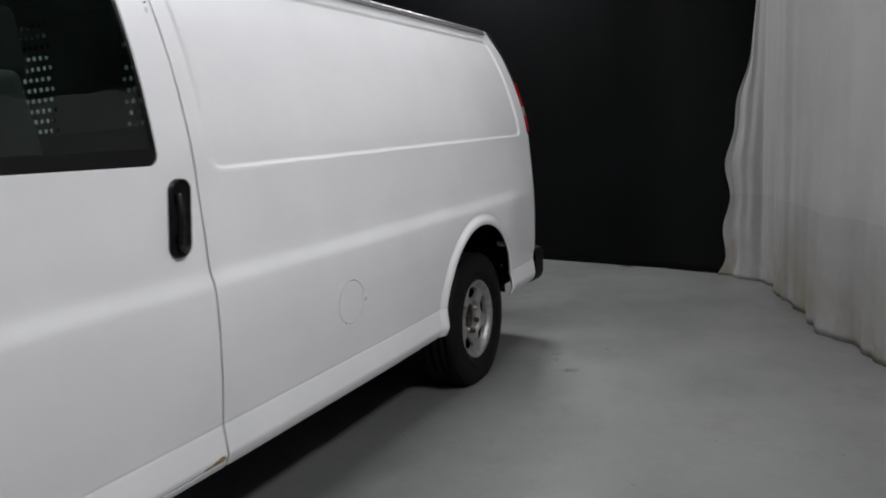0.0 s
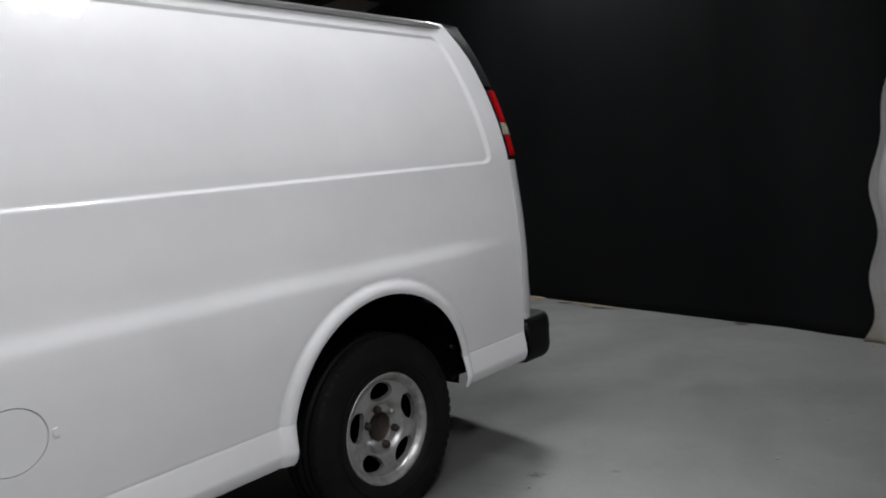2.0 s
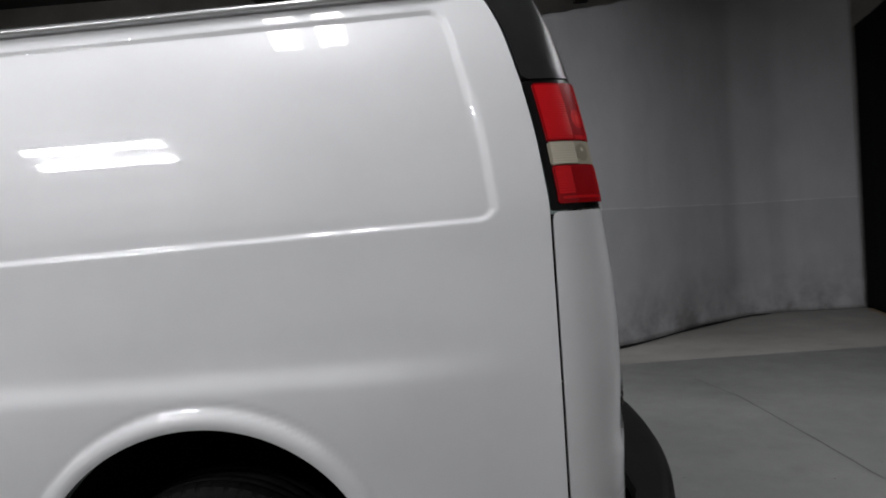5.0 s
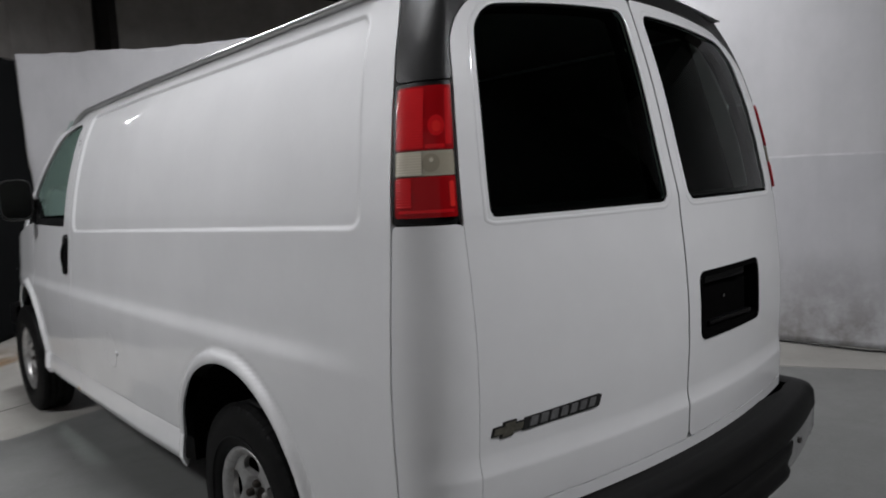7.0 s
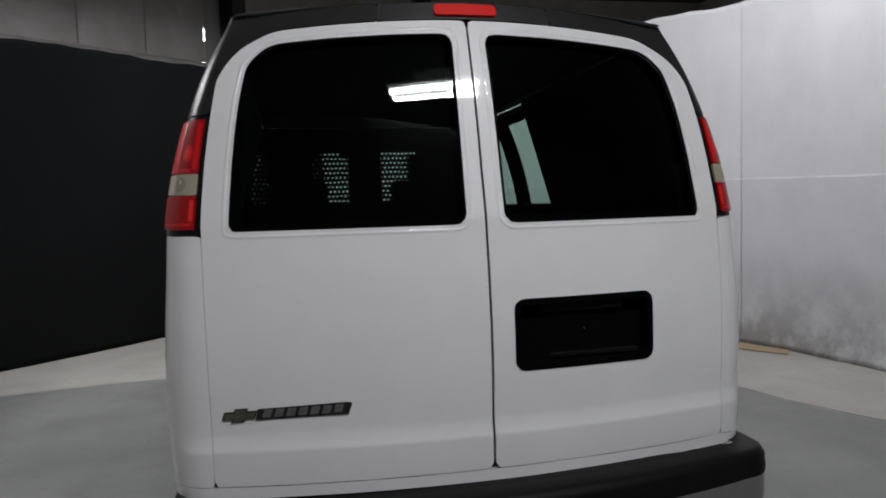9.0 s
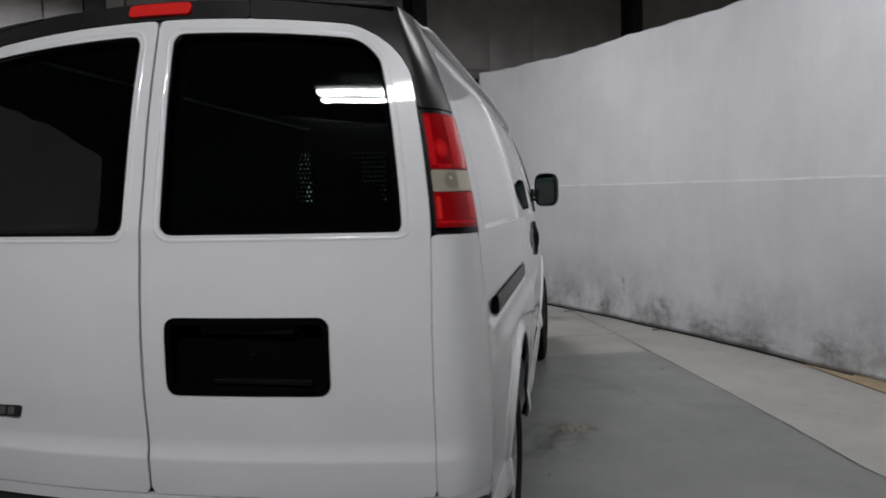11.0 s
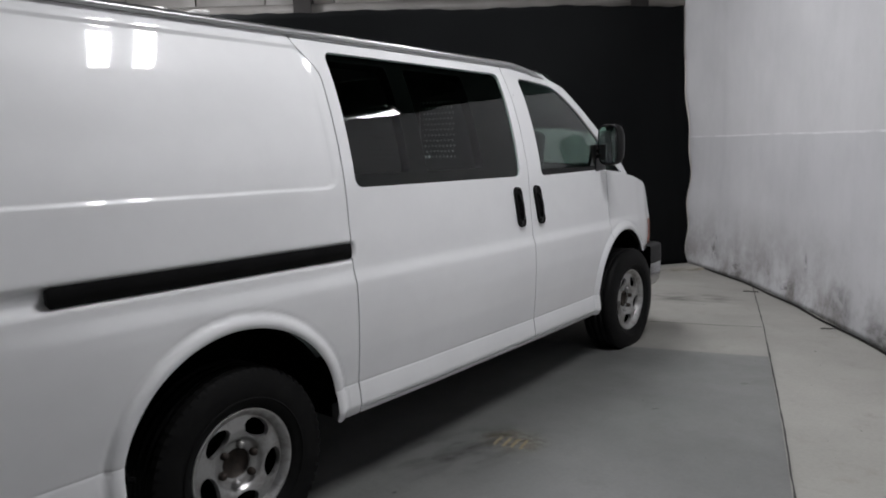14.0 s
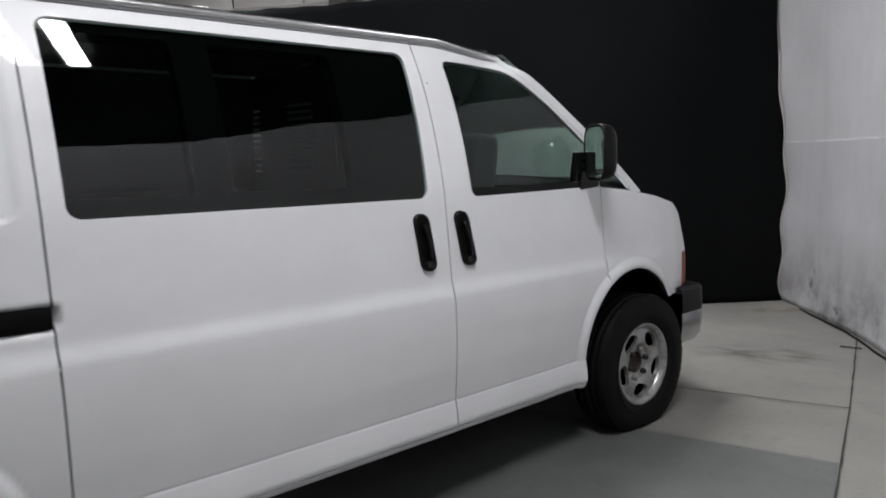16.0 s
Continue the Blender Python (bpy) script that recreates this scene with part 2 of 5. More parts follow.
def link_mesh(name, verts, faces, mat, parent=None, label="", smooth=True):
    me = bpy.data.meshes.new(name)
    me.from_pydata([tuple(map(float, v)) for v in verts], [], faces)
    me.validate()
    me.materials.append(mat)
    if smooth:
        me.polygons.foreach_set("use_smooth", [True] * len(me.polygons))
    ob = new(name, me)
    ob.parent = parent
    return tagged(ob, label)


def part(name, bm, mat, parent=None, label="", smooth=False):
    me = bpy.data.meshes.new(name)
    bmesh.ops.recalc_face_normals(bm, faces=bm.faces)
    bm.to_mesh(me)
    bm.free()
    me.materials.append(mat)
    if smooth:
        me.polygons.foreach_set("use_smooth", [True] * len(me.polygons))
    ob = new(name, me)
    ob.parent = parent
    return tagged(ob, label)


def add_box(bm, x0, x1, y0, y1, z0, z1, bevel=0.0, m=None):
    got = bmesh.ops.create_cube(bm, size=1.0)
    vs = got["verts"]
    for v in vs:
        v.co = Vector((x0 + (v.co.x + 0.5) * (x1 - x0), y0 + (v.co.y + 0.5) * (y1 - y0), z0 + (v.co.z + 0.5) * (z1 - z0)))
    if bevel:
        es = list({e for v in vs for e in v.link_edges})
        out = bmesh.ops.bevel(bm, geom=es, offset=bevel, segments=3, affect="EDGES", profile=0.6)
        vs = list({v for f in out["faces"] for v in f.verts} | {v for v in vs if v.is_valid})
    if m:
        bmesh.ops.transform(bm, matrix=m, verts=vs)
    return vs


def box(name, x0, x1, y0, y1, z0, z1, mat, parent=None, bevel=0.0, label="", m=None):
    bm = bmesh.new()
    add_box(bm, x0, x1, y0, y1, z0, z1, bevel, m)
    return part(name, bm, mat, parent, label, smooth=False)


def add_tube(bm, pts, r, seg=8):
    rings = []
    for i, p in enumerate(pts):
        a, b = Vector(pts[max(i - 1, 0)]), Vector(pts[min(i + 1, len(pts) - 1)])
        q = (b - a).to_track_quat("Z", "Y")
        rings.append([bm.verts.new(Vector(p) + q @ Vector((r * math.cos(2 * math.pi * k / seg), r * math.sin(2 * math.pi * k / seg), 0))) for k in range(seg)])
    for a, b in zip(rings, rings[1:]):
        for k in range(seg):
            bm.faces.new((a[k], a[(k + 1) % seg], b[(k + 1) % seg], b[k]))
    bm.faces.new(rings[0][::-1])
    bm.faces.new(rings[-1])


def tube(name, pts, r, mat, parent=None, seg=8, label=""):
    bm = bmesh.new()
    add_tube(bm, pts, r, seg)
    return part(name, bm, mat, parent, label, smooth=True)


def clipped(us, vs, inside, place, depth=0.0, flip=False, back=None):
    """The part of a sheet over us x vs where inside(u, v) > 0, laid out by place(u, v), with its rim turned in by depth."""
    U, V = np.meshgrid(us, vs, indexing="ij")
    D = inside(U, V)
    index, uv, faces = {}, [], []

    def vert(u, v):
        key = (round(u, 5), round(v, 5))
        if key not in index:
            index[key] = len(uv)
            uv.append((u, v))
        return index[key]

    live = np.maximum.reduce([D[:-1, :-1], D[1:, :-1], D[:-1, 1:], D[1:, 1:]]) > 0
    for i, j in zip(*np.nonzero(live)):
        if True:
            q = [(us[i], vs[j], D[i, j]), (us[i + 1], vs[j], D[i + 1, j]), (us[i + 1], vs[j + 1], D[i + 1, j + 1]), (us[i], vs[j + 1], D[i, j + 1])]
            poly = []
            for a, b in zip(q, q[1:] + q[:1]):
                if a[2] > 0:
                    poly.append(vert(a[0], a[1]))
                if (a[2] > 0) != (b[2] > 0):
                    f = a[2] / (a[2] - b[2])
                    poly.append(vert(a[0] + f * (b[0] - a[0]), a[1] + f * (b[1] - a[1])))
            poly = [p for n, p in enumerate(poly) if p != poly[n - 1]]
            if len(poly) >= 3:
                faces.append(tuple(poly[::-1] if flip else poly))
    a = np.array(uv)
    P = np.stack(place(a[:, 0], a[:, 1]), 1)
    if depth:
        edges = {}
        for f in faces:
            for p, q in zip(f, f[1:] + f[:1]):
                if (q, p) in edges:
                    del edges[(q, p)]
                else:
                    edges[(p, q)] = True
        normal = np.zeros_like(P)
        for f in faces:
            n = np.cross(P[f[1]] - P[f[0]], P[f[2]] - P[f[0]])
            for p in f:
                normal[p] += n
        normal /= np.linalg.norm(normal, axis=1, keepdims=True) + 1e-12
        rim, extra = {}, []
        for p, q in edges:
            for k in (p, q):
                if k not in rim:
                    rim[k] = len(P) + len(extra)
                    extra += [P[k], P[k] - depth * normal[k]]
            faces.append((q, p, rim[p], rim[q]) if False else (rim[q], rim[p], rim[p] + 1, rim[q] + 1))
        P = np.concatenate([P, np.array(extra)]) if extra else P
    return P, faces


def sheet(name, us, vs, inside, place, mat, parent=None, depth=0.0, flip=False, label=""):
    P, faces = clipped(us, vs, inside, place, depth, flip)
    return link_mesh(name, P, faces, mat, parent, label)


def lathe(profile, seg=48, axis="x"):
    """Vertices and faces of a profile of (along, radius) turned about the axis."""
    verts, faces = [], []
    n = len(profile)
    for k in range(seg):
        a = 2 * math.pi * k / seg
        for d, r in profile:
            verts.append((d, r * math.cos(a), r * math.sin(a)))
    for k in range(seg):
        for i in range(n - 1):
            p, q = k * n + i, ((k + 1) % seg) * n + i
            faces.append((p, q, q + 1, p + 1))
    return verts, faces


def smooth_curve(zs, xs, sigma=0.012):
    """A softly rounded curve through the given corners."""
    grid = np.arange(min(zs) - 0.2, max(zs) + 0.2, 0.004)
    raw = np.interp(grid, zs, xs)
    k = np.exp(-0.5 * (np.arange(-12, 13) * 0.004 / sigma) ** 2)
    soft = np.convolve(np.pad(raw, 12, mode="edge"), k / k.sum(), "valid")
    return lambda z: np.interp(z, grid, soft)


def step(x, a, b):
    t = np.clip((x - a) / (b - a), 0, 1)
    return t * t * (3 - 2 * t)


def rrect(u, v, u0, u1, v0, v1, r):
    """Distance inside a rectangle with rounded corners; positive inside."""
    cu, cv, hu, hv = (u0 + u1) / 2, (v0 + v1) / 2, (u1 - u0) / 2, (v1 - v0) / 2
    du, dv = np.abs(u - cu) - (hu - r), np.abs(v - cv) - (hv - r)
    return r - np.hypot(np.maximum(du, 0), np.maximum(dv, 0)) - np.minimum(np.maximum(du, dv), 0)


def convex(u, v, pts, r=0.0):
    """Distance inside a convex outline given anticlockwise, its corners rounded by about r."""
    ds = []
    for (a, b), (c, d) in zip(pts, pts[1:] + pts[:1]):
        L = math.hypot(c - a, d - b)
        ds.append(((c - a) * (v - b) - (d - b) * (u - a)) / L)
    ds = np.stack(ds)
    if not r:
        return ds.min(0)
    return r - np.sqrt((np.maximum(r - ds, 0) ** 2).sum(0)) + np.maximum(ds.min(0) - r, 0)


# ---- the hall: floor, backdrops, building ----
REAR_LINE = [(-2.60, -2.12), (-1.94, -2.28), (-1.32, -2.51), (-0.74, -2.66), (-0.20, -2.81), (0.35, -2.95), (1.00, -3.14), (1.60, -3.31), (2.20, -3.40), (3.00, -3.55), (3.65, -3.73), (4.30, -3.90), (5.27, -4.14), (7.30, -4.57)]
RIGHT_LINE = [(0.03, 8.46), (0.50, 8.02), (1.20, 7.28), (1.80, 6.50), (2.33, 5.76), (2.74, 5.20), (3.05, 4.67), (3.52, 3.98)]
SIDE_LINE = [(3.50, 4.05), (3.72, 3.50), (3.85, 2.90), (3.93, 2.30), (3.98, 1.75), (4.02, 1.30), (4.10, 0.85), (4.60, -0.10), (5.50, -1.15), (6.50, -2.10), (7.10, -2.80), (7.33, -3.50), (7.34, -4.55)]
FRONT_LINE = [(-5.2, 3.5), (-3.6, 4.85), (-2.25, 6.08), (-1.70, 6.64), (-1.10, 7.16), (-0.66, 7.60), (-0.34, 8.02), (0.02, 8.44)]
LEFT_LINE = [(-2.42, -1.42), (-2.53, -1.05), (-2.70, -0.5), (-2.88, 0.03), (-3.10, 0.6), (-3.60, 1.9), (-3.85, 3.0), (-3.82, 4.0), (-3.66, 4.45)]
EDGE_LINE = [(-1.86, -2.22), (-1.99, -2.17), (-2.16, -2.06), (-2.32, -1.97), (-2.41, -1.72), (-2.43, -1.46), (-2.52, -1.22), (-2.64, -0.95)]
TOP = 3.02


def along(line, n):
    """n points at even steps on a smooth curve through the line's corners, with their normals to the left."""
    p = np.array(line, float)
    s = np.r_[0, np.cumsum(np.hypot(*np.diff(p, axis=0).T))]
    t = np.linspace(0, s[-1], n)
    q = np.stack([np.interp(t, s, p[:, k]) for k in (0, 1)], 1)
    for _ in range(max(2, n // 24)):
        q[1:-1] = 0.25 * q[:-2] + 0.5 * q[1:-1] + 0.25 * q[2:]
    d = np.gradient(q, axis=0)
    d /= np.linalg.norm(d, axis=1, keepdims=True)
    return t, q, np.stack([-d[:, 1], d[:, 0]], 1)


def drape(name, line, mat, label, fold, top=TOP, n=260, rows=46, seed=0, seam=None, inner=1.0, sag=0.014, hem=0.0, lean=None, rise=0.0, ragged=0.0, gather=None):
    """A hung cloth along a line: shallow vertical folds that gather towards the foot, a wavy top edge and two faces."""
    rnd = np.random.RandomState(seed)
    t, q, nrm = along(line, n)
    ph = rnd.rand(8) * 6.28
    wave = sum(np.sin(t * f + p) * a for f, p, a in zip((2.3, 4.1, 6.7, 9.8, 15.0, 26.0, 41.0), np.r_[ph, 1.3], (0.3, 0.28, 0.22, 0.2, 0.14, 0.10, 0.06)))
    crown = top + sag * (np.sin(t * 3.1 + ph[6]) * 0.5 + np.sin(t * 7.7 + ph[7]) * 0.3 + 0.3 * np.sin(t * 17)) + rise * np.clip(1.3 - t / (0.55 * t[-1]), 0, 1)
    verts, faces = [], []
    for k in range(rows + 1):
        f = k / rows
        z = 0.004 + (crown - 0.004) * f
        amount = fold * (0.35 + 0.65 * (1 - f) ** 1.2) * (1 + 0.25 * np.sin(t * 1.3 + 5 * f))
        shift = amount * np.interp(t + 0.06 * np.sin(4 * f + t), t, wave)
        shift = shift + inner * hem * math.exp(-f * 26)
        if gather:
            # folds bunched at the gathered end, slanting a little and fading along the cloth
            size, reach, pitch = gather
            shift = shift + size * np.exp(-t / reach) * (np.sin(t * 6.283 / pitch + 0.9 * f) + 0.28 * np.sin(t * 6.283 / (0.41 * pitch) - 2.2 * f + 1.0)) * (1 - 0.35 * f)
        if seam:
            shift = shift + inner * 0.006 * np.exp(-(((z - seam) / 0.012) ** 2))
        p = q + nrm * shift[:, None]
        if lean:
            at_end, dx, dy, reach = lean
            away = (t if at_end == 0 else t[-1] - t) / reach
            p = p + np.outer(np.clip(1 - away, 0, 1) ** 2 * (f + ragged * (math.sin(9 * f + 0.6) + 0.5 * math.sin(31 * f)) * (1 - f)), (dx, dy))
        verts += [(a, b, c) for (a, b), c in zip(p, z)]
    for k in range(rows):
        for i in range(n - 1):
            a = k * n + i
            faces.append((a, a + 1, a + n + 1, a + n))
    ob = link_mesh(name, verts, faces, mat)
    solid = ob.modifiers.new("cloth_thickness", "SOLIDIFY")
    solid.thickness, solid.offset = 0.004, 0
    return tagged(ob, label, "wall", "", "structure")


ground = link_mesh("floor", [(-14, -12, 0), (14, -12, 0), (14, 18, 0), (-14, 18, 0)], [(0, 1, 2, 3)], RAW_FLOOR)
tagged(ground, "pale bare concrete floor with stains", "floor", "", "structure")

wall_rear = drape("wall_rear", REAR_LINE, BLACK_CLOTH, "matt black backdrop wall behind the van", 0.012, top=3.80, seed=3, inner=1)
wall_right = drape("wall_right", RIGHT_LINE[::-1], WHITE_CLOTH, "white cloth backdrop wall with a sewn seam and scuffed foot", 0.007, seed=5, inner=1, n=420, rows=70, hem=0.02, top=3.11, lean=(1, -0.09, -0.08, 0.45), ragged=0.40)
wall_side = drape("wall_side", SIDE_LINE[::-1], WHITE_CLOTH, "white cloth backdrop wall continuing towards the rear corner", 0.008, seed=6, inner=1, n=300, rows=60, hem=0.02, top=3.10, rise=1.40)
wall_front = drape("wall_front", FRONT_LINE[::-1], BLACK_CLOTH, "matt black backdrop wall before the van's nose", 0.012, seed=8, inner=1, lean=(0, -0.09, -0.08, 0.45), ragged=0.40)
wall_left = drape("wall_left", LEFT_LINE, GREY_CLOTH, "off-white cloth drape hanging in soft folds", 0.07, seed=11, seam=0.80, inner=-1, n=420, rows=60, sag=0.05, gather=(0.034, 0.6, 0.34))
drape_edge = drape("drape_edge", EDGE_LINE, GREY_CLOTH, "gathered end of the off-white drape, bunched and creased", 0.045, seed=17, seam=0.78, inner=-1, n=150, rows=80, lean=(0, -0.46, 0.14, 0.7), ragged=0.16, gather=(0.022, 1.2, 0.37))

# building shell beyond and above the backdrops
shell = []
for name, x0, x1, y0, y1 in (("outer_wall_front", -14, 14, 13.4, 13.6), ("outer_wall_rear", -14, 14, -9.2, -9.0), ("outer_wall_left", -10.2, -10.0, -9, 13.4), ("outer_wall_right", 9.0, 9.2, -9, 13.4)):
    tagged(box(name, x0, x1, y0, y1, 0, 5.6, WALL_PANEL), "dusty insulated building wall", "wall", "", "structure")
tagged(box("ceiling", -14, 14, -9.2, 13.6, 5.6, 5.7, ROOF_DARK), "dark metal roof deck", "ceiling", "", "structure")

# ---- the van ----
# Built in its own measures, nose towards +y, and laid with a slight nose-down rake and a slight lean to its right.
RAKE, RAKE_Y, ROLL = 0.018, 0.4, 0.008
van = empty("cargo_van", "white cargo van with black trim parked nose forward on concrete", "van")


def raked(x, y, z):
    return x, y, z - RAKE * (y - RAKE_Y) - ROLL * x


ZS = (0.38, 0.42, 0.45, 0.50, 0.535, 0.57, 0.70, 0.85, 0.95, 1.00, 1.05, 1.10, 1.16, 1.28, 1.38, 1.43, 1.50, 1.60, 1.70, 1.80, 1.85, 1.90, 1.95, 1.98, 2.04, 2.07)
LEDGE = smooth_curve(ZS, (0.915, 0.950, 0.963, 0.970, 0.973, 0.976, 0.990, 0.998, 0.998, 0.9955, 0.979, 0.975, 0.972, 0.963, 0.956, 0.951, 0.940, 0.920, 0.895, 0.864, 0.8465, 0.826, 0.803, 0.788, 0.758, 0.742), 0.007)
PLAIN = smooth_curve(ZS, (0.915, 0.950, 0.962, 0.967, 0.969, 0.971, 0.981, 0.985, 0.984, 0.983, 0.980, 0.977, 0.973, 0.963, 0.956, 0.951, 0.940, 0.920, 0.895, 0.864, 0.8465, 0.826, 0.803, 0.788, 0.758, 0.742))
TAPER = smooth_curve((0.0, 2.4, 3.3, 4.0, 4.6, 5.0, 5.2, 5.34), (0.0, 0.0, 0.02, 0.042, 0.07, 0.098, 0.125, 0.165), 0.03)
LEAN = smooth_curve((0.4, 1.42, 1.60, 1.75, 1.90, 1.98, 2.04, 2.07), (0.0, 0.0, 0.022, 0.050, 0.088, 0.118, 0.150, 0.172), 0.02)
TAIL = smooth_curve((0.40, 0.65, 0.80, 0.95, 1.10, 1.25, 1.40, 1.55, 1.75, 2.07), (0.0, 0.0, -0.009, -0.019, -0.019, -0.008, 0.010, 0.009, 0.002, 0.0), 0.03)
BELT = 1.412
FRONT_DROP = 0.045
CORNER_S, SEAM_Y = 0.842, 0.406
FRONT_ARCH = (4.70, 0.552, 0.410)


def rear_arch(left):
    return (1.358, 0.475, 0.438) if left else (1.331, 0.475, 0.440)


def arch_out(y, z, arch):
    """Distance outside a wheel opening: round above, straight below its centre."""
    cy, cz, r = arch
    return np.hypot((y - cy) * (0.948 if cy < 3 else 0.97), np.maximum(z - cz, 0)) - r


def half_width(y, z, left):
    k = step(y, 0.45, 0.95) * (1 - 0.6 * step(y, 4.5, 5.1))
    w = PLAIN(z) * (1 - k) + LEDGE(z) * k - TAPER(y)
    # pressed panel beside the load space
    y1 = 3.33 if left else 1.888
    sloped = z + (0.012 if left else 0.001) * (y - 0.52) * step(z, 1.72, 1.50)
    d = rrect(y + 0.03 * np.maximum(z - BELT, 0) * step(y, 1.0, 0.6) * -1.0, sloped, 0.542, y1, 1.388 if left else 1.400, 1.992, 0.05)
    w = w - 0.009 * step(d, 0.0, 0.011)
    for arch in (rear_arch(left), FRONT_ARCH):
        ring = arch_out(y, z, arch)
        u = np.clip(ring / 0.050, 0, 1)
        w = w + 0.021 * np.sqrt(1 - u * u) * step(ring, -0.022, 0.016) - 0.004 * np.exp(-(((ring - 0.056) / 0.006) ** 2))
    # the lower flank kicks outward below a pressed crease
    w = w + 0.021 * np.clip((0.553 - z) / 0.095, 0, 1) - 0.0015 * np.exp(-(((z - 0.554) / 0.004) ** 2))
    if not left:
        groove = rrect(y, z, 0.40, 1.95, 1.097, 1.172, 0.02)
        w = w - 0.024 * step(groove, 0.0, 0.009) * step(y, 0.43, 0.56)
    return w


def side_place(left):
    sign = -1 if left else 1

    def place(y, z):
        back = LEAN(z) * step(y, 1.1, SEAM_Y)
        return raked(sign * half_width(y, z, left), y + back, z - FRONT_DROP * step(y, 3.45, 4.0) * step(z, 1.93, 2.06))

    return place


YS = np.arange(SEAM_Y, 5.36, 0.0125)
ZG = np.unique(np.r_[np.arange(0.40, 0.47, 0.006), np.arange(0.47, 0.536, 0.0115), np.arange(0.536, 0.572, 0.003), np.arange(0.572, 1.36, 0.0115), np.arange(1.36, 1.46, 0.005), np.arange(1.46, 1.94, 0.016), np.arange(1.94, 2.07, 0.007), 2.07].round(4))
WINDOW_LINE = [(4.84, 1.36), (3.93, 2.08)]


def behind_screen(y, z, gap=0.0):
    (a, b), (c, d) = WINDOW_LINE
    L = math.hypot(c - a, d - b)
    return ((c - a) * (z - b) - (d - b) * (y - a)) / L - gap


DOOR_GLASS = [(3.555, 1.393), (4.445, 1.405), (4.43, 1.59), (4.29, 1.715), (4.10, 1.862), (3.93, 1.955), (3.86, 1.970), (3.545, 1.970)]


def door_glass(left):
    """Corners of a front door's glass; the driver's reaches a little further back and down."""
    return [(y - (0.026 if left and y < 3.6 else 0), z - (0.012 if left and z < 1.45 else 0)) for y, z in DOOR_GLASS]


HOOD_EDGE = smooth_curve((4.40, 4.70, 4.97, 5.19, 5.28, 5.32, 5.345), (1.405, 1.376, 1.335, 1.285, 1.225, 1.14, 1.03), 0.012)
SILL = 0.4385
LINE = 0.0032


def slide_seam(z):
    return 1.936 - 0.11 * step(z, 1.86, 2.06)


def side_regions(left):
    """Outlines of the panels of one side."""
    arches = lambda y, z: np.minimum(arch_out(y, z, rear_arch(left)), arch_out(y, z, FRONT_ARCH))
    front_door = lambda y, z: np.minimum.reduce([y - 3.40 - LINE, 4.462 - LINE - y, z - SILL - LINE, 2.026 - z, behind_screen(y, z, 0.055), -convex(y, z, door_glass(left), 0.035), arches(y, z)])
    pillar = lambda y, z: np.minimum.reduce([behind_screen(y, z, 0.0), np.maximum(0.055 - LINE - behind_screen(y, z), z - 2.031), y - 3.40, 2.068 - z, z - 1.36])
    fender = lambda y, z: np.minimum.reduce([y - 4.462 - LINE, HOOD_EDGE(y) - z, z - 0.47, arches(y, z), 5.345 - y, np.maximum(4.95 - y, z - 0.76)])
    out = {"front_door": front_door, "windscreen_pillar": pillar, "front_fender": fender}
    lower = lambda y, z: np.minimum.reduce([z - 0.412, arches(y, z), y - SEAM_Y - LINE])
    if left:
        out["side_panel"] = lambda y, z: np.minimum.reduce([3.40 - LINE - y, lower(y, z), 2.068 - z])
        out["sill_panel"] = lambda y, z: np.minimum.reduce([lower(y, z), SILL - LINE - z, y - 3.40 - LINE, 4.4 - y])
        out["fuel_door"] = None
    else:
        glass_hole = lambda y, z: rrect(y - 0.040 * (z - 1.40) * step(y, 2.6, 3.2), z, 2.000, 3.313, 1.398, 1.982, 0.04)
        out["sliding_door"] = lambda y, z: np.minimum.reduce([y - slide_seam(z) - LINE, 3.40 - LINE - y, z - SILL - LINE, 2.026 - z, -glass_hole(y, z), arches(y, z)])
        out["side_panel"] = lambda y, z: np.minimum.reduce([slide_seam(z) - LINE - y, lower(y, z), 2.068 - z])
        out["sill_panel"] = lambda y, z: np.minimum.reduce([lower(y, z), SILL - LINE - z, y - 1.936 - LINE, 4.4 - y])
        out["roof_side_rail"] = lambda y, z: np.minimum.reduce([y - slide_seam(z) - LINE, 3.40 - y, z - 2.031, 2.068 - z])
    return out


def fuel_inside(y, z):
    return 0.088 - np.hypot(y - 2.68, z - 0.785)


def rounded_box_path(y0, y1, z0, z1, r, n=6):
    pts = []
    for cy, cz, a0 in ((y1 - r, z1 - r, 0), (y0 + r, z1 - r, 90), (y0 + r, z0 + r, 180), (y1 - r, z0 + r, 270)):
        for k in range(n + 1):
            a = radians(a0 + 90 * k / n)
            pts.append((cy + r * math.cos(a), cz + r * math.sin(a)))
    return pts


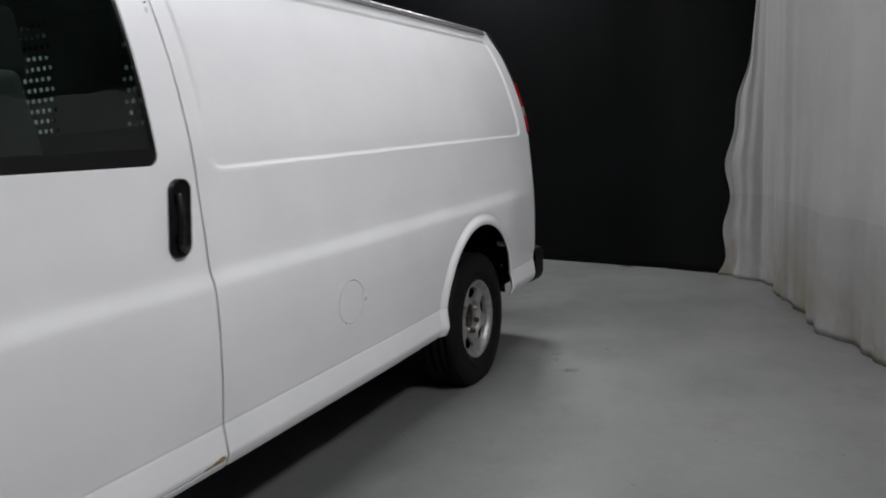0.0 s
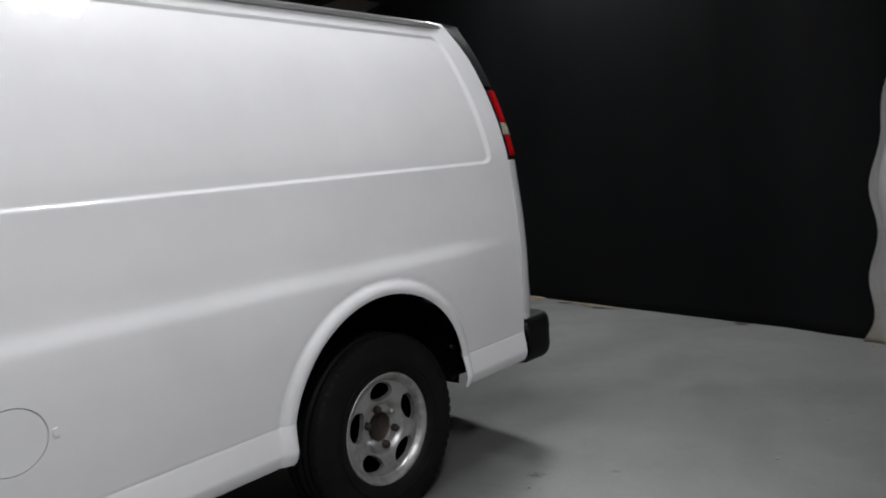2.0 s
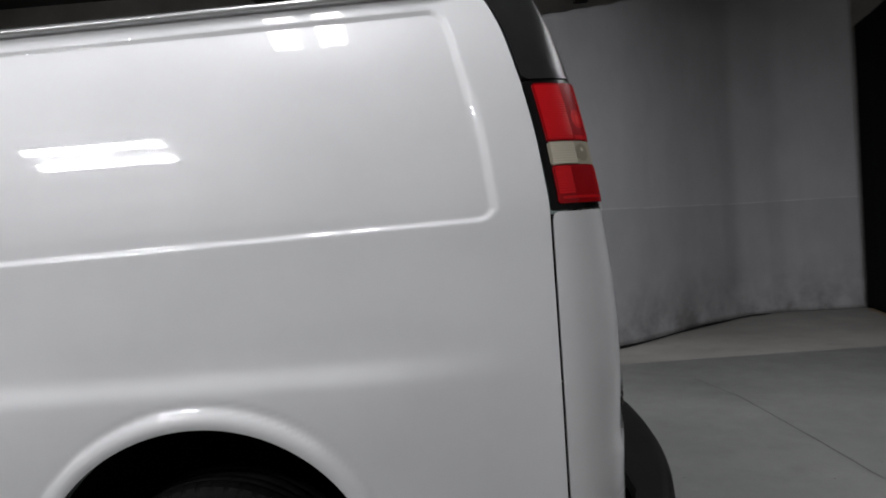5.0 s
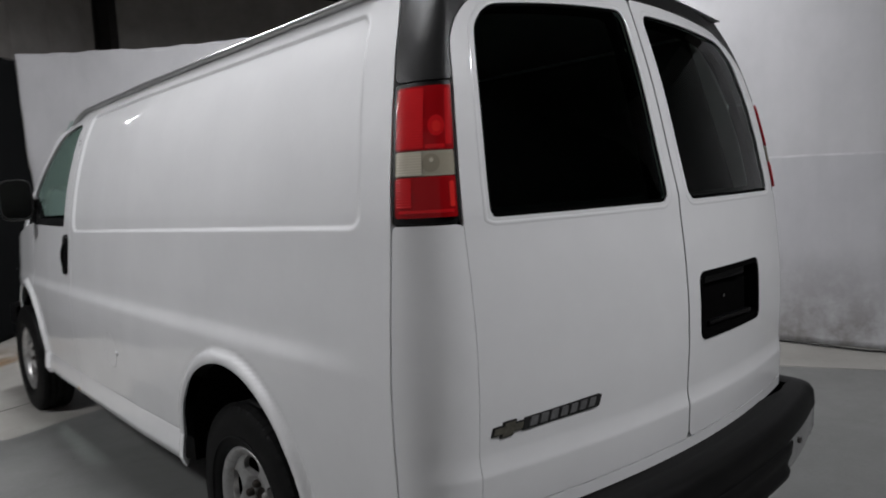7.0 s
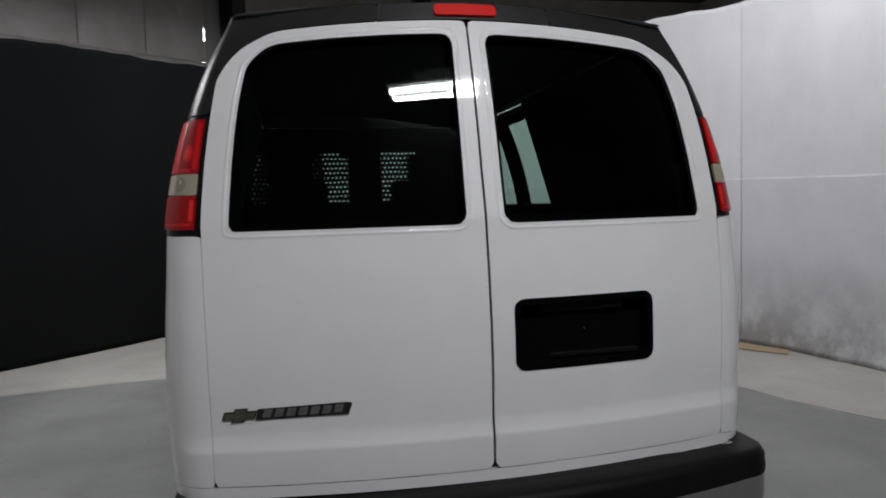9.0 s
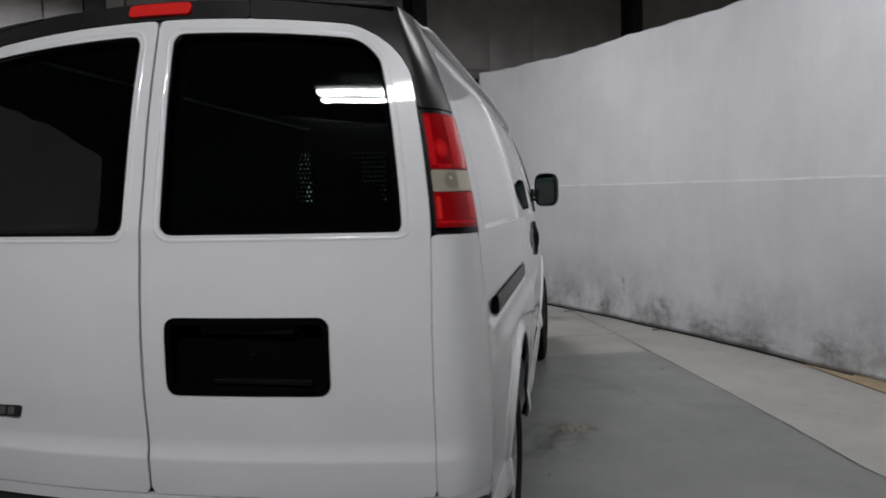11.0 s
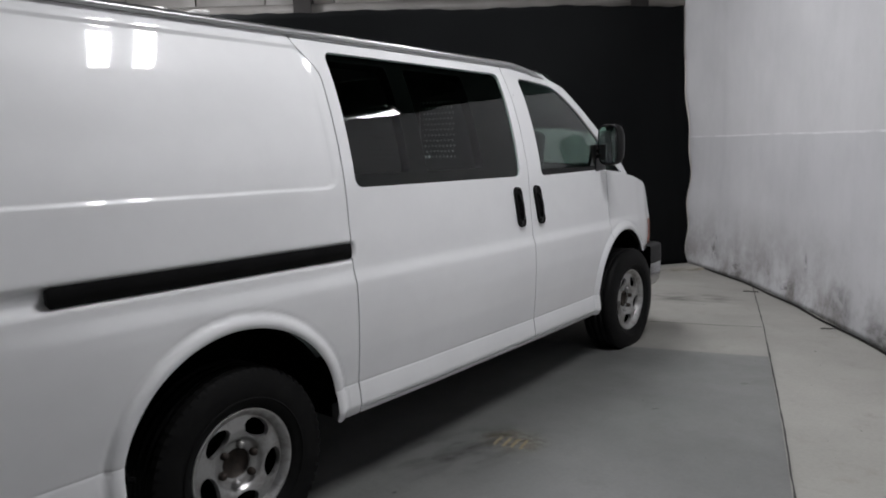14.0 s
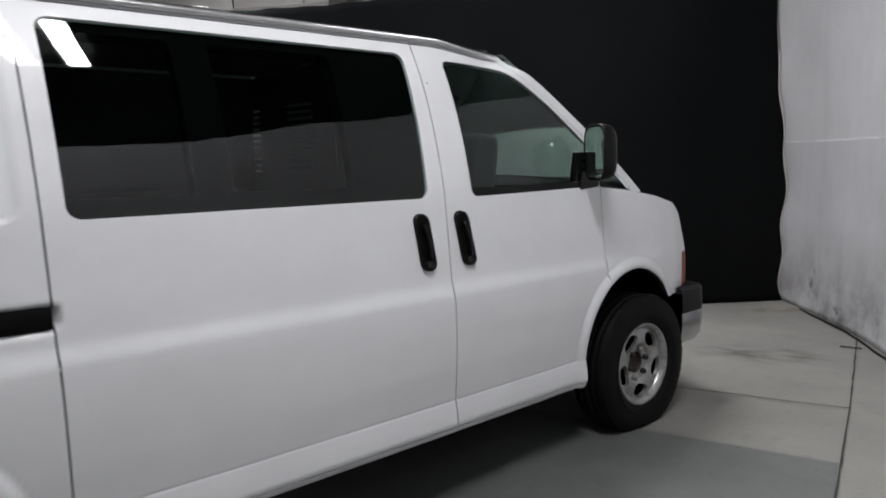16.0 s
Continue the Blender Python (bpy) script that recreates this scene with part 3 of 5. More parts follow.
def door_handle(parent, left, y0, tilt):
    """Upright black pull handle: a dished oval plate with a grip bar and a lock."""
    sign = -1 if left else 1
    place = side_place(left)

    def lay(dy, dz, off):
        z = 1.225 + dz
        y = y0 + dy - tilt * dz
        x, yy, zz = place(np.array([y]), np.array([z]))
        return Vector((x[0] + sign * off, yy[0], zz[0]))

    bm = bmesh.new()
    outline = rounded_box_path(-0.036, 0.042, -0.115, 0.115, 0.035)
    rings = [(1.0, 0.001), (0.97, 0.013), (0.86, 0.016), (0.74, 0.008), (0.6, 0.004)]
    loops = [[bm.verts.new(lay(a * k, b * (1 - (1 - k) * 0.33), off)) for a, b in outline] for k, off in rings]
    for A, B in zip(loops, loops[1:]):
        for i in range(len(A)):
            bm.faces.new((A[i], A[(i + 1) % len(A)], B[(i + 1) % len(B)], B[i]))
    bm.faces.new(loops[-1])
    handle = part("door_handle", bm, BLACK_TRIM, parent, "black plastic pull handle", smooth=True)
    bm = bmesh.new()
    path = [lay(0.012, -0.07 + 0.14 * k / 8, 0.010 + 0.012 * math.sin(math.pi * k / 8)) for k in range(9)]
    add_tube(bm, path, 0.010, 8)
    part("grip", bm, BLACK_TRIM, handle, smooth=True)
    bm = bmesh.new()
    add_tube(bm, [lay(0, -0.088, 0.006), lay(0, -0.088, 0.016)], 0.012, 12)
    part("lock_cylinder", bm, BLACK_SATIN, handle, "small dark key lock")
    return handle


for left in (False, True):
    sign, place, flip = (-1, side_place(True), False) if left else (1, side_place(False), False)
    for name, inside in side_regions(left).items():
        region = inside
        if name == "fuel_door":
            region = lambda y, z: fuel_inside(y, z) - LINE * 0.7
        elif name == "side_panel" and left:
            region = lambda y, z, f=inside: np.minimum(f(y, z), -fuel_inside(y, z) - LINE * 0.1)
        ys, zs = (np.arange(2.56, 2.80, 0.012), np.arange(0.66, 0.91, 0.012)) if name == "fuel_door" else (YS, ZG)
        P, faces = clipped(ys, zs, region, place, 0.016, flip=left)
        made = link_mesh(name, P, faces, WHITE, van, {"fuel_door": "round white fuel filler door"}.get(name, ""))
        if name == "fuel_door":
            sheet("finger_tab", np.arange(2.54, 2.62, 0.006), np.arange(0.74, 0.82, 0.006), lambda y, z: rrect(y, z, 2.566, 2.584, 0.768, 0.792, 0.008), lambda y, z: (lambda p: (p[0] - 0.006, p[1], p[2]))(place(y, z)), WHITE, made, 0.006, left)
        if name == "front_door":
            sheet("window", np.arange(3.5, 4.47, 0.03), np.arange(1.37, 2.0, 0.03), lambda y, z: convex(y, z, door_glass(left), 0.035) + 0.004, lambda y, z: (lambda p: (p[0] - sign * 0.010, p[1], p[2]))(place(y, z)), GLASS, made, 0.0, left, "green-tinted side window")
            # black rubber around the glass
            sheet("window_seal", np.arange(3.5, 4.47, 0.007), np.arange(1.37, 2.0, 0.007), lambda y, z: np.minimum(convex(y, z, door_glass(left), 0.035) + 0.004, np.maximum(0.012 - convex(y, z, door_glass(left), 0.035), 1.430 - z)), lambda y, z: (lambda p: (p[0] - sign * 0.006, p[1], p[2]))(place(y, z)), BLACK_TRIM, made, 0.0, left, "black rubber window seal")
            sheet("mirror_sail", np.arange(4.26, 4.47, 0.012), np.arange(1.37, 1.63, 0.012), lambda y, z: convex(y, z, [(4.29, 1.392), (4.455, 1.404), (4.445, 1.48), (4.37, 1.585)], 0.01), lambda y, z: (lambda p: (p[0] + sign * 0.003, p[1], p[2]))(place(y, z)), BLACK_TRIM, made, 0.008, left, "black triangular mirror mount")
            door_handle(made, left, 3.487, 0.16)
            front_door_left = made if left else None
            if not left:
                front_door_right = made
        if name == "sliding_door":
            hole = lambda y, z: rrect(y - 0.040 * (z - 1.40) * step(y, 2.6, 3.2), z, 2.000, 3.313, 1.398, 1.982, 0.04)
            inset = lambda y, z, d=0.008: (lambda p: (p[0] - sign * d, p[1], p[2]))(place(y, z))
            sheet("window", np.arange(1.98, 3.38, 0.03), np.arange(1.38, 2.01, 0.03), lambda y, z: hole(y, z) + 0.004, inset, GLASS, made, 0.0, left, "green-tinted fixed side window")
            panes = lambda y, z: np.maximum(rrect(y, z, 1.975, 2.385, 1.455, 1.945, 0.018), rrect(y, z, 2.51, 2.985, 1.455, 1.945, 0.018))
            sheet("window_surround", np.arange(1.97, 3.38, 0.018), np.arange(1.36, 2.0, 0.018), lambda y, z: np.minimum(hole(y, z) + 0.012, -panes(y, z)), lambda y, z: inset(y, z, 0.024), BLACK_HOLE, made, 0.05, left, "black inner window frame with a middle post")
            door_handle(made, left, 3.268, 0.12)
            # black slide track along the flank
            track = sheet("slide_track", np.arange(0.69, 1.96, 0.02), np.arange(1.092, 1.18, 0.006), lambda y, z: rrect(y, z, 0.70, 1.931, 1.1015, 1.1675, 0.004), lambda y, z: (lambda p: (p[0] * 0 + 0.974 + 0.006 * np.sin((z - 1.10) / 0.068 * 3.14), p[1], p[2]))(place(y, z)), TRACK_BLACK, made, 0.02, left, "glossy black sliding-door track cover")


# rear face: s runs across the back along its curve, z up
def rear_place(s, z):
    s, z = np.asarray(s, float), np.asarray(z, float)
    a = np.minimum(np.abs(s), CORNER_S)
    shrink = 1 - 0.65 * np.maximum(0, 1 - PLAIN(z) / PLAIN(1.43)) * (z > 1.43)
    x = a * shrink
    y = 0.166 + 0.125 * a * a
    k = np.clip((np.abs(s) - CORNER_S) / 0.19, 0, 1)
    x0, y0 = CORNER_S * shrink, 0.166 + 0.125 * CORNER_S**2
    w = PLAIN(z)
    cx, cy = w - 0.012, y0 + 0.016
    bx = (1 - k) ** 2 * x0 + 2 * k * (1 - k) * cx + k * k * w
    by = (1 - k) ** 2 * y0 + 2 * k * (1 - k) * cy + k * k * SEAM_Y
    corner = np.abs(s) > CORNER_S
    x, y = np.where(corner, bx, x), np.where(corner, by, y)
    y = y + LEAN(z) + (TAIL(z) - 0.011 * np.clip((0.812 - z) / 0.058, 0, 1) ** 1.6) * (1 - k * k * (3 - 2 * k))
    # the upper doors lean further forward and crown towards the middle
    u = np.maximum(z - 1.42, 0)
    y = y + (0.24 * u + 0.123 * u * u - LEAN(z)) * np.clip(1 - (np.abs(s) / 1.03) ** 2, 0, 1)
    rise = 0.046 * np.clip(1 - (np.abs(s) / 0.74) ** 2, 0, 1) * step(z, 1.40, 2.07)
    return raked(np.sign(s) * x, y, z + rise)


S_END = CORNER_S + 0.19 - LINE
SS, ZR = np.arange(-1.04, 1.041, 0.02), np.r_[np.arange(0.60, 0.72, 0.0165), np.arange(0.72, 0.83, 0.006), np.arange(0.83, 2.07, 0.0165), 2.07]


def rear_glass(s, z):
    return np.minimum(rrect(s + 0.05 * np.maximum(z - 1.42, 0) * step(s, 0.3, 0.7), z, 0.059, 0.778, 1.405, 1.966, 0.035), 0.105 - np.hypot(np.maximum(s - 0.655, 0), np.maximum(z - 1.861, 0)))


def plate_hole(s, z):
    return rrect(s, z, 0.077, 0.553, 0.950, 1.168, 0.03)


def door_outline(s, z):
    top = 0.19 - np.hypot(np.maximum(s - (CORNER_S - 0.19), 0), np.maximum(z - (2.008 - 0.19), 0))
    return np.minimum.reduce([s - 0.004, CORNER_S - LINE - s, z - 0.648, 2.008 - z, top])


for left in (False, True):
    sg = -1 if left else 1
    inside = lambda s, z: np.minimum.reduce([door_outline(sg * s, z), -rear_glass(sg * s, z)] + ([] if left else [-plate_hole(s, z)]))
    door = sheet("rear_door", SS, ZR, inside, rear_place, WHITE, van, 0.016, False, "white rear cargo door" + ("" if left else " with a black number-plate recess"))
    sheet("window", SS, ZR, lambda s, z: rear_glass(sg * s, z) + 0.004, lambda s, z: (lambda p: (p[0], p[1] + 0.007, p[2]))(rear_place(s, z)), GLASS, door, 0, False, "tinted rear door window")
    seal = lambda s, z: np.minimum(rear_glass(sg * s, z) + 0.002, 0.010 - rear_glass(sg * s, z))
    sheet("window_seal", np.arange(-0.80, 0.801, 0.006), np.arange(1.38, 1.99, 0.006), seal, lambda s, z: (lambda p: (p[0], p[1] + 0.004, p[2]))(rear_place(s, z)), BLACK_HOLE, door, 0.0, False, "black rubber window seal")
    bead = lambda s, z: np.minimum(-0.007 - rear_glass(sg * s, z), 0.023 + rear_glass(sg * s, z))
    proud = lambda s, z: (lambda p: (p[0], p[1] + 0.0010 - 0.0027 * np.sin(np.pi * np.clip((-rear_glass(sg * s, z) - 0.007) / 0.016, 0, 1)), p[2]))(rear_place(s, z))
    edge_s = np.arange(0.03, 0.815, 0.005) if sg > 0 else np.arange(-0.815, -0.03, 0.005)
    sheet("pressed_edge", edge_s, np.arange(1.37, 2.0, 0.005), lambda s, z: np.minimum(bead(s, z), door_outline(sg * s, z) - 0.002), proud, WHITE, door, 0.0, False, "rounded pressed edge round the window")
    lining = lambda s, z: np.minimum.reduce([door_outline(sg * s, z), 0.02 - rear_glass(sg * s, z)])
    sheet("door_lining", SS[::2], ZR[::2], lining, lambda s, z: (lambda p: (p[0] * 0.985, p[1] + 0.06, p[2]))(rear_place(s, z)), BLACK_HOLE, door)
    if not left:
        # black tub around the number plate
        tub = lambda k, deep: (lambda s, z: (lambda p: (p[0], p[1] + deep, p[2]))(rear_place(s, z)))
        frame_in = lambda s, z: np.minimum(plate_hole(s, z) + 0.003, 0.016 - plate_hole(s, z))
        recess = sheet("plate_recess", np.arange(0.06, 0.571, 0.01), np.arange(0.93, 1.19, 0.01), frame_in, tub(0, -0.002), BLACK_HOLE, door, 0.055, False, "black plastic number-plate tub")
        sheet("recess_back", np.arange(0.06, 0.571, 0.03), np.arange(0.93, 1.19, 0.03), lambda s, z: plate_hole(s, z), tub(0, 0.045), BLACK_HOLE, recess)
        bm = bmesh.new()
        add_box(bm, 0.20, 0.50, 0.185, 0.205, 0.975, 0.990, 0.004)
        part("lower_lip", bm, BLACK_TRIM, recess)
        for px in (0.285, 0.455):
            bm = bmesh.new()
            add_tube(bm, [(px, 0.198, 1.135), (px, 0.212, 1.135)], 0.006, 10)
            part("plate_lamp", bm, BLACK_SATIN, recess, "small unlit plate lamp")
        bm = bmesh.new()
        add_box(bm, 0.17, 0.45, 0.188, 0.215, 1.12, 1.155, 0.008)
        part("door_release", bm, BLACK_TRIM, recess, "black door release grip")
        for px, pz in ((0.13, 0.985), (0.32, 1.06)):
            bm = bmesh.new()
            add_tube(bm, [(px, 0.197, pz), (px, 0.225, pz)], 0.006, 8)
            part("screw", bm, CHROME, recess)

    lens_in = lambda s, z: np.minimum.reduce([sg * s - CORNER_S - LINE, S_END - sg * s, z - BELT + 0.012, 1.752 - z])
    bulge = lambda lift: (lambda s, z: (lambda p: (p[0] + sg * lift * step(np.abs(s), 0.93, 1.01), p[1] - lift, p[2]))(rear_place(s, z)))
    lamp = sheet("tail_lamp", np.arange(-1.04, 1.041, 0.008), np.arange(1.37, 1.77, 0.012), lens_in, bulge(-0.004), BLACK_TRIM, van, 0.01, False, "tall red tail lamp with a clear reversing band")
    face = lambda s0, s1, z0, z1, r: (lambda s, z: rrect(sg * s, z, s0, s1, z0, z1, r))
    s_in, s_mid, s_out = CORNER_S + 0.015, 0.5 * (CORNER_S + S_END) + 0.014, S_END - 0.009
    for nm, z0, z1, mat, lab, lift in (("brake_lens", 1.580, 1.740, RED, "", 0.006), ("reversing_lens", 1.517, 1.5785, CLEAR_DARK, "yellowed clear ribbed lens", 0.005), ("lower_lens", 1.416, 1.5155, RED, "", 0.006)):
        sheet(nm, np.arange(-1.04, 1.041, 0.005), np.arange(1.40, 1.76, 0.005), face(s_in, s_out, z0, z1, 0.003), bulge(lift), mat, lamp, 0.008, False, lab)
    # brighter red strips laid on the lens as its lit patches
    for nm, s0, s1, z0, z1, mat, lab in (
            ("edge_lit_strip", s_in + 0.006, s_in + 0.026, 1.592, 1.732, RED_MID, "red strip painting a lit edge of the lens"),
            ("edge_lit_strip", s_in + 0.028, s_mid - 0.004, 1.584, 1.594, RED_MID, "red strip painting a lit edge of the lens"),
            ("wrap_reflector", s_mid, s_out - 0.003, 1.584, 1.735, RED_MID, "ribbed red lens at the lamp's outer side"),
            ("wrap_reflector", s_mid + 0.004, s_out - 0.003, 1.519, 1.577, CLEAR_LENS, "ribbed clear lens at the lamp's outer side"),
            ("wrap_reflector", s_mid + 0.030, s_out - 0.003, 1.440, 1.512, RED_MID, "ribbed red lens at the lamp's outer side"),
            ("lit_lens_bar", s_in + 0.006, s_in + 0.020, 1.440, 1.503, RED_BRIGHT, "bright red bar painting a lit part of the lens"),
            ("lit_lens_bar", s_in + 0.008, s_out - 0.008, 1.4275, 1.435, RED_MID, "bright red bar painting a lit part of the lens")):
        if nm == "wrap_reflector":
            # moulded ribs run across the wrap-round side of the lens
            ribbed = lambda s, z: (lambda p, r: (p[0] + sg * r, p[1] - 0.4 * r, p[2]))(bulge(0.0070)(s, z), 0.0006 * np.abs(np.sin(np.pi * (z - 1.40) / 0.0066)))
            sheet(nm, np.arange(sg * s0 - 0.012, sg * s0 + 0.012 + (s1 - s0), 0.006) if sg > 0 else np.arange(-s1 - 0.012, -s0 + 0.012, 0.006), np.arange(z0 - 0.003, z1 + 0.003, 0.0011), face(s0, s1, z0, z1, 0.003), ribbed, mat, lamp, 0.0, False, lab)
            continue
        sheet(nm, np.arange(-1.04, 1.041, 0.004), np.arange(1.40, 1.76, 0.004), face(s0, s1, z0, z1, 0.003), bulge(0.0070), mat, lamp, 0.002, False, lab)
    # the two red discs paint the bulb's round reflection on the opaque lens
    for nm, c, z, r0, lift, mat, lab in (("bulb_well", s_mid - 0.022, 1.5485, 0.026, 0.0064, BULB_WELL, "dark round bulb well behind the clear lens"), ("bulb_ring", s_mid - 0.022, 1.5560, 0.006, 0.0072, CLEAR_LENS, "pale bulb seen through the clear lens"), ("bulb_halo", 0.5 * (s_in + s_mid) + 0.008, 1.640, 0.026, 0.0066, RED_MID, "red disc painting the lit ring round the bulb"), ("bulb_glint", 0.5 * (s_in + s_mid) + 0.008, 1.638, 0.014, 0.0074, RED_BRIGHT, "bright red disc painting the bulb's reflection")):
        sheet(nm, sg * c + np.arange(-0.030, 0.031, 0.003), z + np.arange(-0.030, 0.031, 0.003), lambda s, v: r0 - np.hypot(s - sg * c, (v - z) * (1.15 if nm.startswith("bulb_w") else 1.0)), bulge(lift), mat, lamp, 0.001, False, lab)
    sheet("corner_panel", SS, ZR, lambda s, z: np.minimum.reduce([sg * s - CORNER_S + LINE * 0.5, S_END - sg * s, z - 0.6475, BELT - 0.016 - z]), rear_place, WHITE, van, 0.016)
    sheet("corner_cap", np.arange(-1.04, 1.041, 0.012), ZR, lambda s, z: np.minimum.reduce([np.maximum(-door_outline(sg * s, z) - LINE * 1.4, -1), S_END - sg * s, z - 1.756, 2.069 - z, sg * s - 0.3285]), rear_place, BLACK_SATIN, van, 0.012, False, "black satin rear pillar cap")
sheet("rear_sill", SS, np.arange(0.604, 0.652, 0.006), lambda s, z: np.minimum.reduce([z - 0.610, 0.6445 - z, S_END - np.abs(s)]), rear_place, WHITE, van, 0.02, False, "white body sill under the rear doors")
sheet("header_strip", SS, ZR, lambda s, z: np.minimum.reduce([0.328 - np.abs(s), z - 2.013, 2.069 - z]), rear_place, BLACK_SATIN, van, 0.012, False, "black strip over the rear doors")
brake = sheet("high_brake_lamp", np.arange(-0.14, 0.141, 0.008), np.arange(2.02, 2.07, 0.006), lambda s, z: rrect(s, z, -0.118, 0.118, 2.026, 2.062, 0.012), lambda s, z: (lambda p: (p[0], p[1] - 0.012, p[2]))(rear_place(s, z)), RED_BRIGHT, van, 0.014, False, "wide red high-mounted brake lamp")

# roof, drip rails, windscreen, bonnet, nose
def roof_place(a, b):
    x = a * 0.752 * (0.95 + 0.05 * step(b, 0.0, 0.10))
    y0 = 0.166 + 0.125 * (0.85 * x) ** 2 + 0.172 + 0.036 * np.clip(1 - (np.abs(x) / 0.9) ** 4, 0, 1)
    y1 = 3.93 + 0.16 * (1 - a * a)
    y = y0 + (y1 - y0) * b
    z = 2.069 + (1 - a * a) * (0.044 + 0.022 * step(b, 0.0, 0.25)) * step(b, 1.12, 0.8) - FRONT_DROP * a * a * step(y, 3.45, 4.0)
    return raked(x - np.sign(a) * 0.9 * np.maximum(TAPER(y), 0) * np.abs(a), y, z)


sheet("roof", np.linspace(-1, 1, 41), np.linspace(0, 1, 61), lambda a, b: 1.0 + 0 * a, roof_place, WHITE, van, 0.0)
for sg in (-1, 1):
    bm = bmesh.new()
    ys = np.linspace(0.60, 3.96, 60)
    w = PLAIN(np.full_like(ys, 2.045)) - TAPER(ys)
    prev = None
    for y, x in zip(ys, w):
        tip = min(1.0, (y - 0.58) / 0.10, (4.0 - y) / 0.20)
        ring = [bm.verts.new(raked(sg * (x + ox * tip - 0.004), y, 2.045 + oz * min(1.0, tip + 0.25) - 0.055 * step(y, 3.50, 3.98))) for ox, oz in ((0, -0.008), (0.026, -0.004), (0.030, 0.004), (0.026, 0.012), (0.014, 0.014), (0.010, 0.008), (-0.008, 0.026))]
        if prev:
            for i in range(len(ring) - 1):
                bm.faces.new((prev[i], prev[i + 1], ring[i + 1], ring[i]))
        prev = ring
    part("drip_rail", bm, RAIL_METAL, van, "grey metal roof drip rail", smooth=True)


def screen_place(a, b):
    (y0, z0), (y1, z1) = WINDOW_LINE
    y = y0 + (y1 - y0) * b + 0.16 * (1 - a * a) * (1 - 0.15 * b)
    z = z0 + (z1 - z0) * b + 0.02 * b - FRONT_DROP * a * a * b**3
    x = a * (0.862 + (0.715 - 0.862) * b)
    return raked(x, y, z)


sheet("windscreen", np.linspace(-1, 1, 31), np.linspace(0, 0.962, 21), lambda a, b: 1 + 0 * a, screen_place, GLASS, van, 0.0, False, "curved tinted windscreen")
sheet("cowl_trim", np.linspace(-1, 1, 41), np.linspace(0, 0.2, 13), lambda a, b: np.maximum(0.10 - b, np.abs(a) - 0.965 + 0 * b), lambda a, b: (lambda p: (p[0], p[1] + 0.006, p[2] + 0.005))(screen_place(a, b)), BLACK_HOLE, van, 0.0, False, "black cowl strip below the windscreen")


def bonnet_place(a, b):
    y = 4.62 + 0.72 * b
    edge = HOOD_EDGE(y)
    z = edge + 0.075 * (1 - a * a) * (1 - 0.75 * b)
    w = LEDGE(edge) - TAPER(y)
    return raked(a * w, y + 0.10 * (1 - a * a) * step(b, 0.3, 1.0), z)


sheet("bonnet", np.linspace(-1, 1, 41), np.linspace(0, 0.995, 41), lambda a, b: 1 + 0 * a, bonnet_place, WHITE, van, 0.0, True)
def nose_place(a, z):
    y = 5.345 + 0.10 * (1 - a * a)
    w = PLAIN(z) - TAPER(np.full_like(z, 5.345))
    return raked(a * w, y, z)


nose_in = lambda a, z: np.minimum.reduce([1 - np.abs(a), z - 0.72, 1.04 - z])
sheet("nose_panel", np.linspace(-1.0, 1.0, 61), np.linspace(0.70, 1.05, 24), lambda a, z: np.minimum(nose_in(a, z), -np.maximum(rrect(a, z, -0.56, 0.56, 0.76, 1.0, 0.03), rrect(np.abs(a), z, 0.60, 0.985, 0.76, 1.0, 0.03))), nose_place, WHITE, van, 0.014, True)
grille = sheet("grille", np.linspace(-0.6, 0.6, 41), np.linspace(0.74, 1.02, 15), lambda a, z: rrect(a, z, -0.56, 0.56, 0.76, 1.0, 0.03), lambda a, z: (lambda p: (p[0], p[1] - 0.03, p[2]))(nose_place(a, z)), BLACK_TRIM, van, 0, True, "black plastic radiator grille")
for k in range(4):
    bm = bmesh.new()
    zc = 0.80 + 0.052 * k
    add_box(bm, -0.46, 0.46, 5.43, 5.45, zc - 0.008 - 0.09, zc + 0.008 - 0.09, 0.004)
    part("grille_bar", bm, CHROME if k == 1 else BLACK_TRIM, grille)
for sg in (-1, 1):
    lamp = sheet("headlamp", np.linspace(0.58, 1.0, 16) if sg > 0 else np.linspace(-1.0, -0.58, 16), np.linspace(0.74, 1.02, 14), lambda a, z: rrect(np.abs(a), z, 0.60, 0.985, 0.76, 1.0, 0.03), lambda a, z: (lambda p: (p[0], p[1] + 0.006, p[2]))(nose_place(a, z)), CLEAR_LENS, van, 0.02, True, "clear rectangular headlamp")
    sheet("side_marker", np.linspace(5.20, 5.35, 12), np.linspace(0.74, 1.02, 14), lambda y, z: rrect(y, z, 5.295, 5.343, 0.77, 0.99, 0.01), (lambda pl, s: (lambda y, z: (lambda p: (p[0] + s * 0.004, p[1], p[2]))(pl(y, z))))(side_place(sg < 0), sg), AMBER, lamp, 0.006, sg < 0, "amber corner marker lamp")


